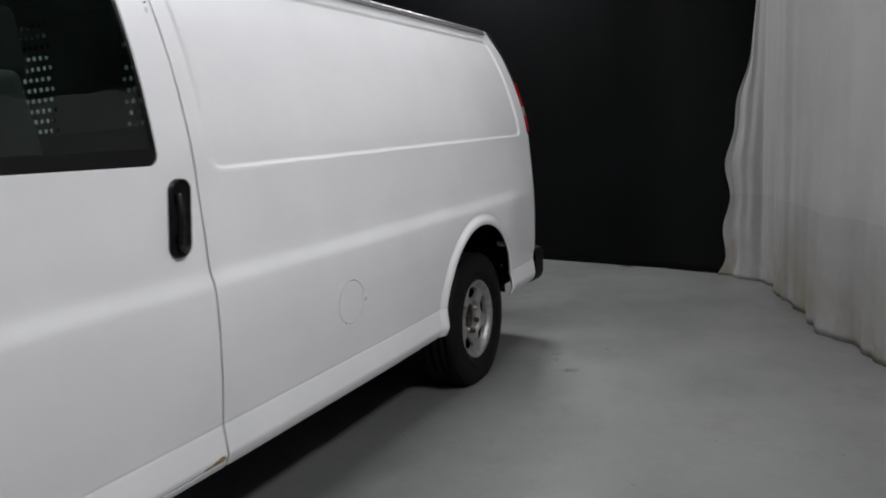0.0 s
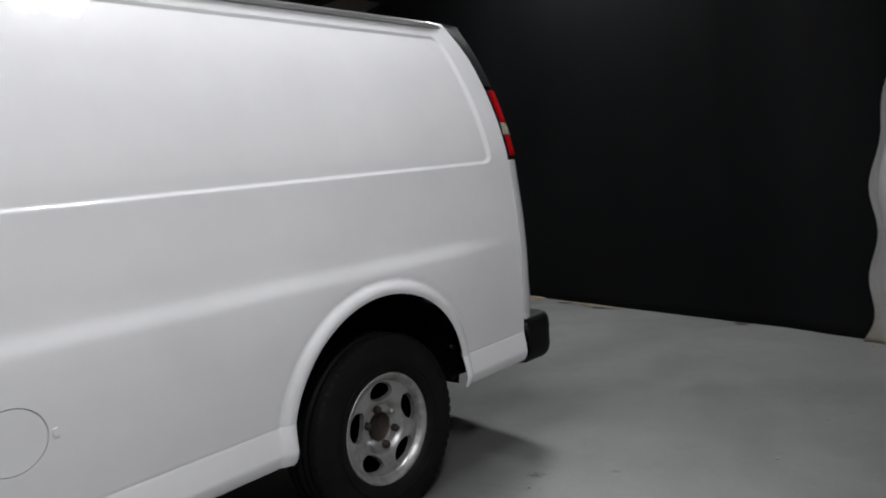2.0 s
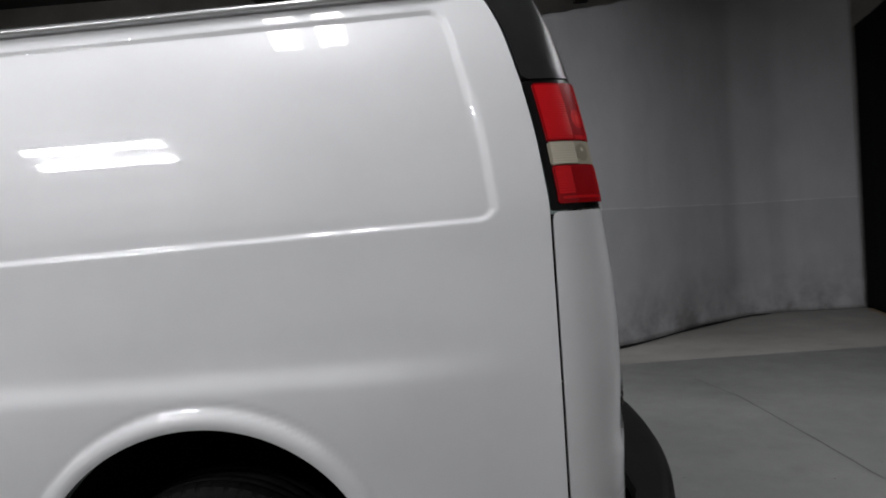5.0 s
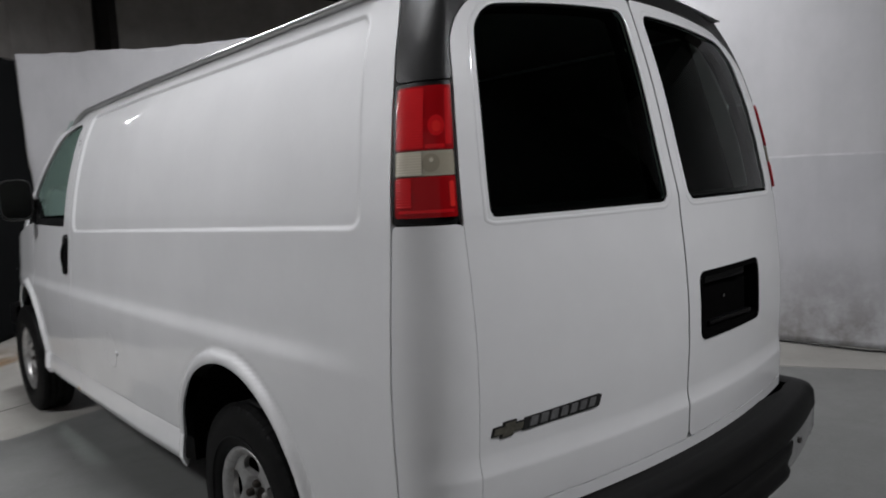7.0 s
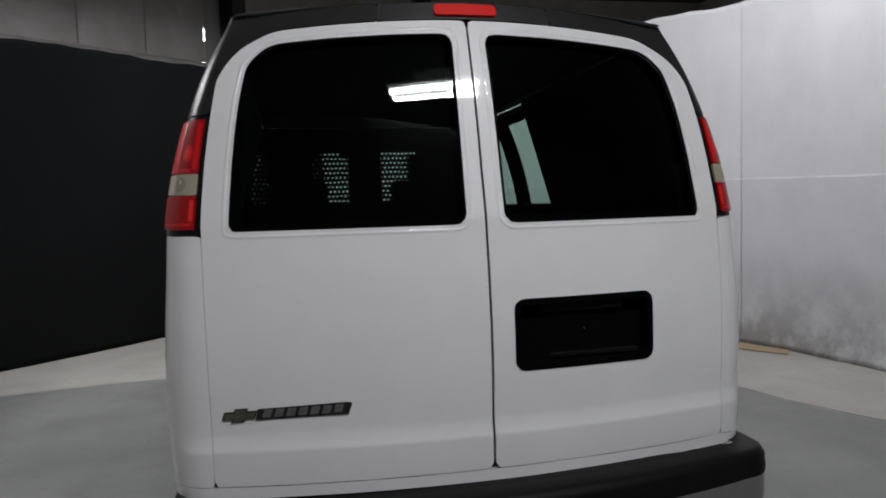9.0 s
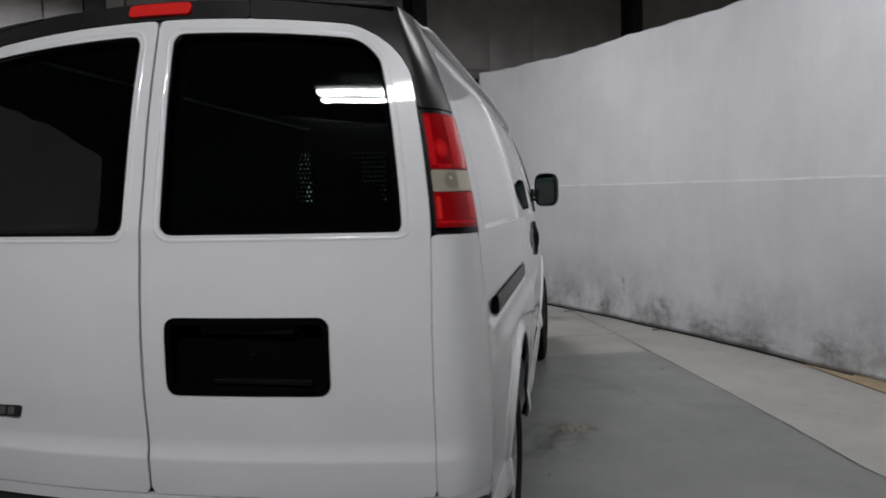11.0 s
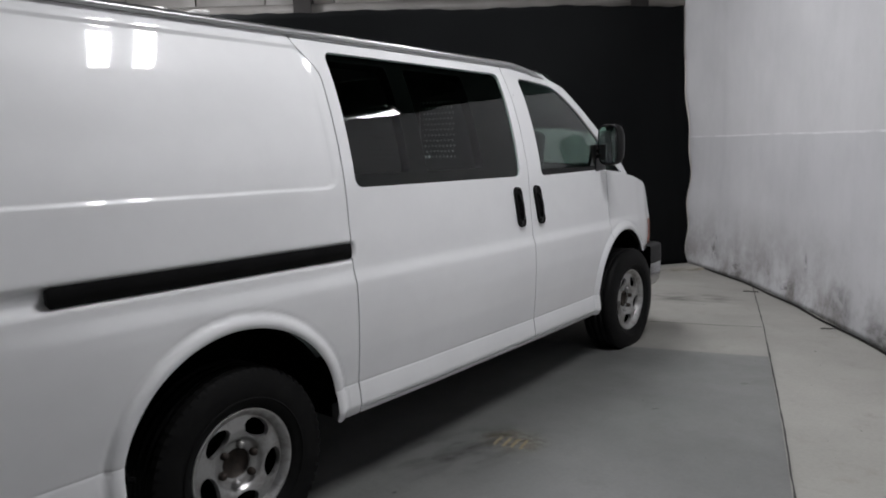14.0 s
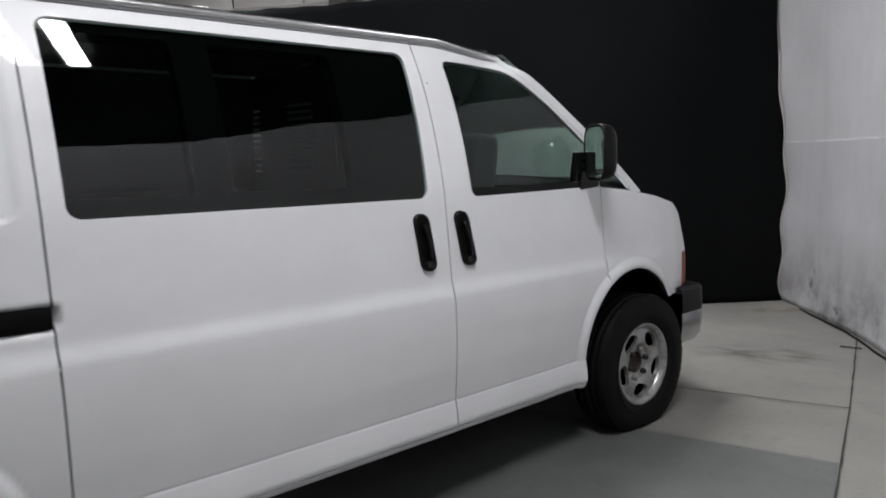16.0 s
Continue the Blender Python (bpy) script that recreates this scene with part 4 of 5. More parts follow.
# bumpers
def bumper(name, label, centre_y, depth_sign, profile, width, bow, corner, mats, return_to):
    """A bar bent round the van's corners: each strip of the profile (out, z) is a part of its own."""
    holder = tagged(new(name), label)
    holder.parent = van
    n = 48
    plan = []
    for k in range(n + 1):
        t = -1 + 2 * k / n
        x = width * math.copysign(1 - (1 - abs(t)) ** 1.0, t)
        y = bow * (abs(x) / width) ** 2.2
        plan.append((x, y))
    for sgn in (-1, 1):
        tail = [(sgn * (width + corner * math.sin(radians(a))), bow + corner * (1 - math.cos(radians(a)))) for a in (15, 30, 45, 60, 75, 90)]
        tail.append((sgn * (width + corner), bow + corner + return_to))
        plan = plan + tail if sgn > 0 else tail[::-1] + plan
    plan = np.array(plan)
    d = np.gradient(plan, axis=0)
    d /= np.linalg.norm(d, axis=1, keepdims=True)
    out = np.stack([d[:, 1], -d[:, 0]], 1)
    for pname, a, b, mat, plabel, span in mats:
        verts, faces = [], []
        rows = profile[a : b + 1]
        keep = [i for i in range(len(plan)) if span(abs(plan[i][0]))]
        runs, last = [], None
        for i in keep:
            if last is not None and i == last + 1:
                runs[-1].append(i)
            else:
                runs.append([i])
            last = i
        for run in runs:
            verts, faces = [], []
            base = 0
            for i in run:
                for o, z in rows:
                    px, py = plan[i] + out[i] * o
                    verts.append((px, centre_y + depth_sign * py, z))
            m = len(rows)
            for i in range(len(run) - 1):
                for j in range(m - 1):
                    p = base + i * m + j
                    q = (p, p + m, p + m + 1, p + 1)
                    faces.append(q if depth_sign > 0 else q[::-1])
            link_mesh(pname, verts, faces, mat, holder, plabel)
    return holder


REAR_BUMPER = [(-0.10, 0.614), (-0.03, 0.620), (-0.010, 0.612), (0.002, 0.592), (0.006, 0.545), (0.003, 0.530), (0.002, 0.450), (-0.010, 0.412), (-0.03, 0.394), (-0.12, 0.386)]
always = lambda x: True
bumper("rear_bumper", "black step bumper with dull chrome ends", 0.012, 1, REAR_BUMPER, 0.865, 0.108, 0.108, [
    ("step_pad", 0, 5, BUMPER_BLACK, "black ribbed step pad", always),
    ("centre_face", 5, 9, BUMPER_BLACK, "", lambda x: x < 0.46 or x > 0.955),
    ("chrome_end", 5, 9, CHROME, "dull chrome bumper end", lambda x: 0.42 < x < 0.96),
], 0.15)
bm = bmesh.new()
add_box(bm, -0.78, 0.78, 0.105, 0.20, 0.566, 0.6135, 0.004)
part("inner_step", bm, BUMPER_BLACK, bpy.data.objects["rear_bumper"], "flat black step behind the pad")
# moulded step on the bumper's face, wider at the top than at the foot
step_rows, step_cols = (0.527, 0.520, 0.490, 0.462, 0.445, 0.425, 0.412), np.linspace(-1, 1, 25)
verts, faces = [], []
for k, z in enumerate(step_rows):
    half = 0.425 + 0.11 * (z - 0.412) / 0.115
    proud = (-0.004, 0.010, 0.012, 0.006, 0.020, 0.018, -0.004)[k]
    for u in step_cols:
        ease = min(1.0, (1 - abs(u)) * 14)
        verts.append((half * u, 0.010 + 0.108 * (abs(half * u) / 0.865) ** 2.2 - proud * ease + 0.004 * (1 - ease), z))
for k in range(len(step_rows) - 1):
    for i in range(len(step_cols) - 1):
        a = k * len(step_cols) + i
        faces.append((a, a + len(step_cols), a + len(step_cols) + 1, a + 1))
link_mesh("foot_step", verts, faces, BUMPER_BLACK, bpy.data.objects["rear_bumper"], "moulded foot step")
for bx in (-0.60, 0.60):
    bm = bmesh.new()
    by = 0.012 + 0.108 * (abs(bx) / 0.865) ** 2.2
    add_tube(bm, [(bx, by - 0.008, 0.492), (bx, by + 0.006, 0.492)], 0.011, 10)
    part("bolt", bm, STEEL_DARK, bpy.data.objects["rear_bumper"], "dark bumper bolt")
FRONT_BUMPER = [(-0.10, 0.700), (0.0, 0.690), (0.012, 0.675), (0.014, 0.56), (0.012, 0.548), (0.012, 0.46), (0.0, 0.40), (-0.03, 0.36), (-0.10, 0.34)]
bumper("front_bumper", "black front bumper with a chrome lower bar", 5.56, -1, FRONT_BUMPER, 0.80, 0.10, 0.10, [
    ("upper_pad", 0, 4, BLACK_TRIM, "", always),
    ("chrome_bar", 4, 8, CHROME, "dull chrome lower bar", always),
], 0.18)


# mirrors
def door_mirror(door, sg):
    m = pose(sg * 1.0, 4.325, 1.492, 0, 0, -22) if sg > 0 else pose(sg * 1.0, 4.325, 1.492, -12, 0, -12)
    bm = bmesh.new()
    rings = []
    for grow, depth in ((0.93, -0.030), (0.985, -0.034), (1.0, -0.026), (1.0, 0.0), (0.95, 0.024), (0.82, 0.042), (0.55, 0.054), (0.20, 0.058)):
        ring = []
        for k in range(32):
            a = 2 * math.pi * k / 32
            c, d = math.cos(a), math.sin(a)
            ring.append(bm.verts.new((grow * 0.098 * math.copysign(abs(c) ** 0.55, c), depth, grow * 0.135 * math.copysign(abs(d) ** 0.50, d))))
        rings.append(ring)
    for a, b in zip(rings, rings[1:]):
        for k in range(32):
            bm.faces.new((a[k], a[(k + 1) % 32], b[(k + 1) % 32], b[k]))
    bm.faces.new(rings[0])
    bm.faces.new(rings[-1][::-1])
    bmesh.ops.recalc_face_normals(bm, faces=bm.faces)
    bmesh.ops.transform(bm, matrix=m, verts=bm.verts)
    mirror = part("door_mirror", bm, BLACK_TRIM, door, "black plastic door mirror", smooth=True)
    P, faces = clipped(np.linspace(-0.09, 0.09, 12), np.linspace(-0.12, 0.12, 14), lambda u, v: rrect(u, v, -0.084, 0.084, -0.119, 0.119, 0.045), lambda u, v: (u, 0 * u - 0.0325 - 0.002 * (1 - (u / 0.1) ** 2), v), 0.003, False)
    glass_ob = link_mesh("mirror_glass", [m @ Vector(p) for p in P], faces, MIRROR, mirror, "rear-facing mirror glass")
    bm = bmesh.new()
    for zz in (1.43, 1.47):
        add_tube(bm, [(sg * 0.95, 4.33, zz), (sg * 0.905, 4.34, zz - 0.01), (sg * 0.868, 4.345, zz - 0.02)], 0.017, 8)
    part("mirror_arm", bm, BLACK_TRIM, mirror, smooth=True)
    bm = bmesh.new()
    add_box(bm, -0.012, 0.012, -0.075, 0.075, -0.07, 0.075, 0.01, pose(sg * 0.872, 4.345, 1.425, 0, sg * 9, 0))
    part("mirror_base", bm, BLACK_TRIM, mirror)


door_mirror(front_door_right, 1)
door_mirror(front_door_left, -1)


# wheels
def wheel_thing(name, x, y, z, sg, turn):
    hub = tagged(new(name), "black tyre on a scuffed silver steel wheel")
    hub.parent = van
    R = 0.380
    prof = [(0.075, 0.218), (0.098, 0.226), (0.112, 0.255), (0.118, 0.290), (0.114, 0.322), (0.106, 0.356), (0.096, 0.372), (0.076, R), (0.060, R), (0.058, R - 0.008), (0.050, R - 0.008), (0.048, R), (0.020, R), (0.018, R - 0.008), (0.008, R - 0.008), (0.006, R), (-0.03, R), (-0.032, R - 0.008), (-0.042, R - 0.008), (-0.044, R), (-0.076, R), (-0.096, 0.372), (-0.106, 0.348), (-0.118, 0.29), (-0.098, 0.226), (-0.075, 0.218)]
    v, f = lathe([(d + 0.0 * r, r) for d, r in prof], 72)
    v = [(a, b, max(c, -z)) for a, b, c in v]
    tyre = link_mesh("tyre", v, f, RUBBER, hub, "worn black tyre")
    # raised sidewall rings and shoulder blocks
    v, f = lathe([(0.1165, 0.262), (0.1195, 0.264), (0.1195, 0.267), (0.117, 0.269)], 72)
    link_mesh("sidewall_ring", v, f, RUBBER, tyre)
    blocks, bf = [], []
    for k in range(60):
        a0, a1 = 2 * math.pi * k / 60, 2 * math.pi * (k + 0.62) / 60
        b = len(blocks)
        for d, r in ((0.080, R + 0.001), (0.099, R - 0.008), (0.110, 0.346)):
            for a in (a0, a1):
                blocks.append((d, r * 1.006 * math.cos(a), max(r * 1.006 * math.sin(a), 0.0005 - z)))
        bf += [(b, b + 1, b + 3, b + 2), (b + 2, b + 3, b + 5, b + 4)]
    link_mesh("shoulder_tread", blocks, bf, RUBBER, tyre, smooth=False)
    # rim: lip, dished face with five oval openings, hub pocket and nuts
    v, f = lathe([(0.070, 0.190), (0.083, 0.196), (0.092, 0.206), (0.097, 0.214), (0.099, 0.221), (0.094, 0.224), (0.082, 0.220)], 64)
    rim = link_mesh("rim", v, f, RIM, hub, "silver steel wheel with rust spots")

    def face_place(r, a):
        d = np.interp(r, (0.03, 0.058, 0.062, 0.092, 0.105, 0.140, 0.178, 0.192), (0.040, 0.040, 0.046, 0.048, 0.068, 0.078, 0.074, 0.070))
        return d, r * np.cos(a), r * np.sin(a)

    def oval(r, a):
        spans = []
        for k in range(5):
            c = 2 * math.pi * k / 5
            da = (a - c + math.pi) % (2 * math.pi) - math.pi
            spans.append(1 - np.hypot((r - 0.150) / 0.037, da * 0.150 / 0.060))
        return np.max(spans, axis=0) * 0.026

    rs, angles = np.linspace(0.058, 0.193, 20), np.linspace(0, 2 * math.pi, 121)
    P, faces = clipped(rs, angles, lambda r, a: np.minimum(-oval(r, a), 1.0), face_place, 0.02, False)
    link_mesh("wheel_face", P, faces, RIM, rim)
    v, f = lathe([(0.044, 0.060), (0.028, 0.056), (0.026, 0.0)], 32)
    link_mesh("hub_pocket", v, f, worn_hub, rim, "rusty centre bore")
    for k in range(6):
        a = 2 * math.pi * (k + 0.35) / 6
        cy, cz = 0.076 * math.cos(a), 0.076 * math.sin(a)
        v, f = lathe([(0.046, 0.016), (0.064, 0.015), (0.071, 0.010), (0.072, 0.0)], 10)
        link_mesh("wheel_nut", [(p[0], p[1] + cy, p[2] + cz) for p in v], f, worn_hub if k % 3 else RIM, rim)
    v, f = lathe([(0.02, 0.19), (-0.10, 0.185), (-0.10, 0.0)], 40)
    link_mesh("brake_drum", v, f, BLACK_HOLE, hub)
    hub.matrix_basis = pose(x, y, z, 0, 0, 0 if sg > 0 else 180)
    for child in hub.children:
        if child.name.startswith("rim"):
            child.matrix_basis = pose(0, 0, 0, turn, 0, 0)
    return hub


worn_hub = worn("rusty_hub_steel", (0.05, 0.036, 0.028), (0.02, 0.018, 0.016), 0.6, 0.4, 60)
for sg in (-1, 1):
    wheel_thing("wheel", sg * 0.852, 1.347, 0.348 if sg > 0 else 0.3625, sg, 57 if sg > 0 else 20)
    wheel_thing("wheel", sg * 0.838, 4.765, 0.346 if sg > 0 else 0.3625, sg, 52)

# wheel wells, underside and load space
for sg in (-1, 1):
    for cy, cz, r in (rear_arch(sg < 0), FRONT_ARCH):
        verts, faces = [], []
        angles = [-6 + 192 * k / 30 for k in range(31)]
        for x in (0.945 - float(TAPER(cy)), 0.60):
            for a in angles:
                verts.append(raked(sg * x, cy + (r + 0.005) / (0.948 if cy < 3 else 0.97) * math.cos(radians(a)), max(cz + (r + 0.005) * math.sin(radians(a)), 0.42)))
        n = len(angles)
        for k in range(n - 1):
            faces.append((k, k + 1, n + k + 1, n + k))
        faces.append(tuple(range(n, 2 * n)))
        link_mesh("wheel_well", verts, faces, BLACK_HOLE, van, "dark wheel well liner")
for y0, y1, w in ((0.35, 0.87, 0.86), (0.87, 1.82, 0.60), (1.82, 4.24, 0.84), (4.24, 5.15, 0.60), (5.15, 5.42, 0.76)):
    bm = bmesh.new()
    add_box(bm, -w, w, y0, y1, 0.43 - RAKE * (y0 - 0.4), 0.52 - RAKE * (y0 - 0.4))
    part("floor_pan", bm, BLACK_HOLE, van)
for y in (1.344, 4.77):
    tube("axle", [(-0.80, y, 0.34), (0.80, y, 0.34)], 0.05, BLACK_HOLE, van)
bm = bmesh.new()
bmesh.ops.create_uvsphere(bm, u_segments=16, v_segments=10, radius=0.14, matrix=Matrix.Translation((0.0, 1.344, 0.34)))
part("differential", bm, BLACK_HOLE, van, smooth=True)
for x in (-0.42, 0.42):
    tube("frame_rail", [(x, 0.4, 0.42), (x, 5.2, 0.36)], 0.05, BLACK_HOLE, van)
# flap brackets behind the rear wheels
for sg in (-1, 1):
    tube("flap_bracket", [(sg * 0.93, 0.925, 0.60), (sg * 0.935, 0.905, 0.59), (sg * 0.935, 0.895, 0.47), (sg * 0.93, 0.925, 0.455)], 0.014, BLACK_TRIM, van, 6, "black wheel-well bracket")


def lining(name, pts, mat, parent, label=""):
    return link_mesh(name, [raked(*p) for p in pts], [tuple(range(len(pts)))], mat, parent, label, smooth=False)


for sg in (-1, 1):
    if sg < 0:
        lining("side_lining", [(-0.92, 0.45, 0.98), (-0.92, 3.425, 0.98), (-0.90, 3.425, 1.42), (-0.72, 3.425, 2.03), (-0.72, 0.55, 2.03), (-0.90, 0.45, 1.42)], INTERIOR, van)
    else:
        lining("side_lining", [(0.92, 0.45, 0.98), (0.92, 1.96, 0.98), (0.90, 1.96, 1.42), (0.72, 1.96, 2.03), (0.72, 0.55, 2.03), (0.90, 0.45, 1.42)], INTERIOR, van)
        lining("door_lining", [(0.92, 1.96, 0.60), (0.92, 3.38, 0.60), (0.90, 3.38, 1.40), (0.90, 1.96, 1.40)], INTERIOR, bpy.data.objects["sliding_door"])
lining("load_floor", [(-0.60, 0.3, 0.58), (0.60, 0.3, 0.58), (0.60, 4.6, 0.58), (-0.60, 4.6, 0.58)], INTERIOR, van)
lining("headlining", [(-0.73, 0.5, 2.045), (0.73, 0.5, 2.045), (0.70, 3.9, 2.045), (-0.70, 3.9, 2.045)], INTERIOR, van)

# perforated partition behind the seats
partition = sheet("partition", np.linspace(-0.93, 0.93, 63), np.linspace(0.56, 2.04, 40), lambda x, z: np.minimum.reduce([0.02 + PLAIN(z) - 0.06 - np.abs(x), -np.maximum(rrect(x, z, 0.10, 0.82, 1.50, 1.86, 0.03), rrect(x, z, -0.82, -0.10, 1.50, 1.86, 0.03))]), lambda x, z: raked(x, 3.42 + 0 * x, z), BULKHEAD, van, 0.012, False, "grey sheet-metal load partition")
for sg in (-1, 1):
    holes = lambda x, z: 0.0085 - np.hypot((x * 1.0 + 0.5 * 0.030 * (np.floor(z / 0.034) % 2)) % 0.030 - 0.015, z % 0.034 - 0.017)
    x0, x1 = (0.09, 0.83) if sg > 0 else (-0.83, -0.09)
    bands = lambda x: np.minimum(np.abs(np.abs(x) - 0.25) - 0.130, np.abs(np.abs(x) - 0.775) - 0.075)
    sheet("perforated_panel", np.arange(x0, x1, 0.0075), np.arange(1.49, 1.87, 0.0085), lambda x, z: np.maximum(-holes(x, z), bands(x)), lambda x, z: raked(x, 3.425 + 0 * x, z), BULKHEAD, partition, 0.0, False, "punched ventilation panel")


def seat(x):
    s = tagged(new("front_seat"), "dark cloth front seat with a headrest")
    s.parent = van
    for nm, b, mm in (("cushion", (-0.25, 0.25, -0.26, 0.26, -0.07, 0.08), pose(x, 4.11, 0.93)), ("backrest", (-0.25, 0.25, -0.07, 0.07, -0.34, 0.30), pose(x, 3.80, 1.30, -10)), ("headrest", (-0.13, 0.13, -0.05, 0.05, -0.10, 0.10), pose(x, 3.73, 1.69, -8)), ("base", (-0.2, 0.2, -0.2, 0.2, -0.2, 0.0), pose(x, 4.11, 0.80))):
        bm = bmesh.new()
        add_box(bm, *b, 0.04, mm)
        part(nm, bm, SEAT if nm != "base" else INTERIOR, s, smooth=True)


tube("belt_strap", [(0.80, 3.235, 1.38), (0.785, 3.235, 1.60), (0.75, 3.235, 1.80)], 0.010, BULKHEAD, van, 6, "grey strap beside the door post")
seat(-0.50)
seat(0.50)
bm = bmesh.new()
add_box(bm, -0.80, 0.80, 4.42, 4.78, 0.85, 1.24, 0.07)
part("dashboard", bm, INTERIOR, van, "dark grey dashboard")
bm = bmesh.new()
ring = [(-0.45 + 0.19 * math.cos(a), 4.26 - 0.08 * math.sin(a), 1.22 + 0.17 * math.sin(a)) for a in np.linspace(0, 2 * math.pi, 33)]
add_tube(bm, ring, 0.014, 8)
wheel_ob = part("steering_wheel", bm, INTERIOR, van, "black steering wheel", smooth=True)
tube("steering_column", [(-0.45, 4.26, 1.22), (-0.45, 4.55, 1.10)], 0.03, INTERIOR, van)
bm = bmesh.new()
add_box(bm, -0.12, 0.12, 4.12, 4.14, 1.80, 1.86, 0.008)
part("inner_mirror", bm, INTERIOR, van, "black interior mirror")


# rust breaking through the sill's lower lip under the driver's door
RUST = worn("rust_bloom", (0.42, 0.28, 0.11), (0.26, 0.15, 0.05), 0.85, 0, 60)
for cy, cz, ly, lz in ((3.440, 0.4490, 0.034, 0.0060), (3.428, 0.4560, 0.016, 0.005), (3.485, 0.4460, 0.018, 0.0035)):
    blot = lambda y, z: 1 - np.hypot((y - cy) / ly, (z - cz) / lz) + 0.30 * np.sin(y * 260) * np.cos(z * 420)
    sheet("rust_patch", np.arange(cy - 0.07, cy + 0.07, 0.004), np.arange(cz - 0.02, cz + 0.02, 0.002), blot, (lambda pl: (lambda y, z: (lambda p: (p[0] - 0.0015, p[1], p[2]))(pl(y, z))))(side_place(True)), RUST, van, 0.0, True, "rust bloom on the sill edge")


# badge on the rear door: a plain emblem and a dark strip with bright blocks
def badge_point(s, z, off):
    p = rear_place(np.array([s]), np.array([z]))
    return Vector((float(p[0][0]), float(p[1][0]) - off, float(p[2][0])))


def badge_piece(name, outline, off, thick, mat, parent, label=""):
    bm = bmesh.new()
    a = [bm.verts.new(badge_point(s, z, off + thick)) for s, z in outline]
    b = [bm.verts.new(badge_point(s, z, off - 0.002)) for s, z in outline]
    bm.faces.new(a)
    for i in range(len(a)):
        bm.faces.new((a[i], b[i], b[(i + 1) % len(b)], a[(i + 1) % len(a)]))
    return part(name, bm, mat, parent, label)


BZ = 0.868
badge = badge_piece("badge", [(-0.712, BZ - 0.018), (-0.452, BZ - 0.013), (-0.440, BZ - 0.010), (-0.430, BZ + 0.020), (-0.440, BZ + 0.024), (-0.704, BZ + 0.015)], 0.001, 0.004, BLACK_SATIN, van, "dark badge strip with bright blocks")


def cross(grow):
    """Outline of the slanted emblem, widened all round by grow."""
    cs, cz, w, h, t, k = -0.757, BZ - 0.003, 0.044 + grow, 0.017 + grow, 0.0085 + grow, 0.016 + grow
    pts = [(-w, -t), (-k, -t), (-k, -h), (k, -h), (k, -t), (w, -t), (w, t), (k, t), (k, h), (-k, h), (-k, t), (-w, t)]
    return [(cs + a + 0.3 * b, cz + b + 0.03 * a) for a, b in pts]


badge_piece("emblem_plate", cross(0.0035), 0.001, 0.004, BLACK_SATIN, badge, "dark rim of the emblem")
badge_piece("emblem", cross(0.0), 0.002, 0.005, BADGE_OLIVE, badge, "tarnished cross-shaped emblem")
for k in range(7):
    s0 = -0.692 + 0.0345 * k
    z0 = BZ - 0.0105 + 0.0008 * k
    badge_piece("mark_bar", [(s0, z0), (s0 + 0.024, z0 + 0.0005), (s0 + 0.031, z0 + 0.0245), (s0 + 0.007, z0 + 0.024)], 0.004, 0.003, BADGE_GREY, badge, "dull grey slanted bar")

# ---- floor paint, joints and hall fittings ----
def flat_shape(name, pts, z, mat, label, category, kind="structure", thick=0.003):
    bm = bmesh.new()
    a = [bm.verts.new((x, y, z)) for x, y in pts]
    f = bm.faces.new(a)
    if f.normal.z < 0:
        f.normal_flip()
    out = bmesh.ops.extrude_face_region(bm, geom=[f])
    for v in out["geom"]:
        if isinstance(v, bmesh.types.BMVert):
            v.co.z -= thick
    ob = part(name, bm, mat)
    return tagged(ob, label, category, "", kind)


flat_shape("painted_floor", [(-6.0, -5.0), (4.6, -5.0), (4.2, -0.6), (3.24, 1.10), (2.69, 2.27), (2.50, 2.95), (2.25, 3.76), (1.86, 4.97), (1.16, 4.76), (0.4, 4.55), (-0.75, 4.28), (-1.22, 4.12), (-1.36, 4.20), (-1.44, 4.44), (-2.05, 4.42), (-6.0, 3.9)], 0.004, PAINTED_FLOOR, "worn grey painted concrete area under the van", "floor")


def joint(pts, width, seed):
    rnd = random.Random(seed)
    bm = bmesh.new()
    dense = []
    for (a, b), (c, d) in zip(pts, pts[1:]):
        n = max(2, int(math.hypot(c - a, d - b) / 0.12))
        dense += [(a + (c - a) * k / n, b + (d - b) * k / n) for k in range(n)]
    dense.append(pts[-1])
    row = []
    for i, (x, y) in enumerate(dense):
        p, q = dense[max(i - 1, 0)], dense[min(i + 1, len(dense) - 1)]
        L = math.hypot(q[0] - p[0], q[1] - p[1])
        nx, ny = -(q[1] - p[1]) / L, (q[0] - p[0]) / L
        w, j = width * rnd.uniform(0.6, 1.4), rnd.uniform(-0.0025, 0.0025)
        row.append((bm.verts.new((x + nx * (w + j), y + ny * (w + j), 0.0068)), bm.verts.new((x + nx * (j - w), y + ny * (j - w), 0.0068))))
    for a, b in zip(row, row[1:]):
        bm.faces.new((a[0], a[1], b[1], b[0]))
    return tagged(part("floor_joint", bm, JOINT), "dark saw-cut joint in the concrete", "joint", "", "structure")


joint([(1.04, 7.42), (1.61, 5.76), (1.86, 4.99), (2.26, 3.76), (2.51, 2.95), (2.70, 2.27), (3.25, 1.10), (3.95, -0.2)], 0.0045, 1)
joint([(1.61, 5.76), (1.33, 5.65), (1.03, 5.56), (0.2, 5.27), (-1.5, 4.72)], 0.005, 2)
joint([(3.4, -1.12), (2.70, -1.26), (1.67, -1.31), (1.0, -1.33), (0.20, -1.41)], 0.003, 3)

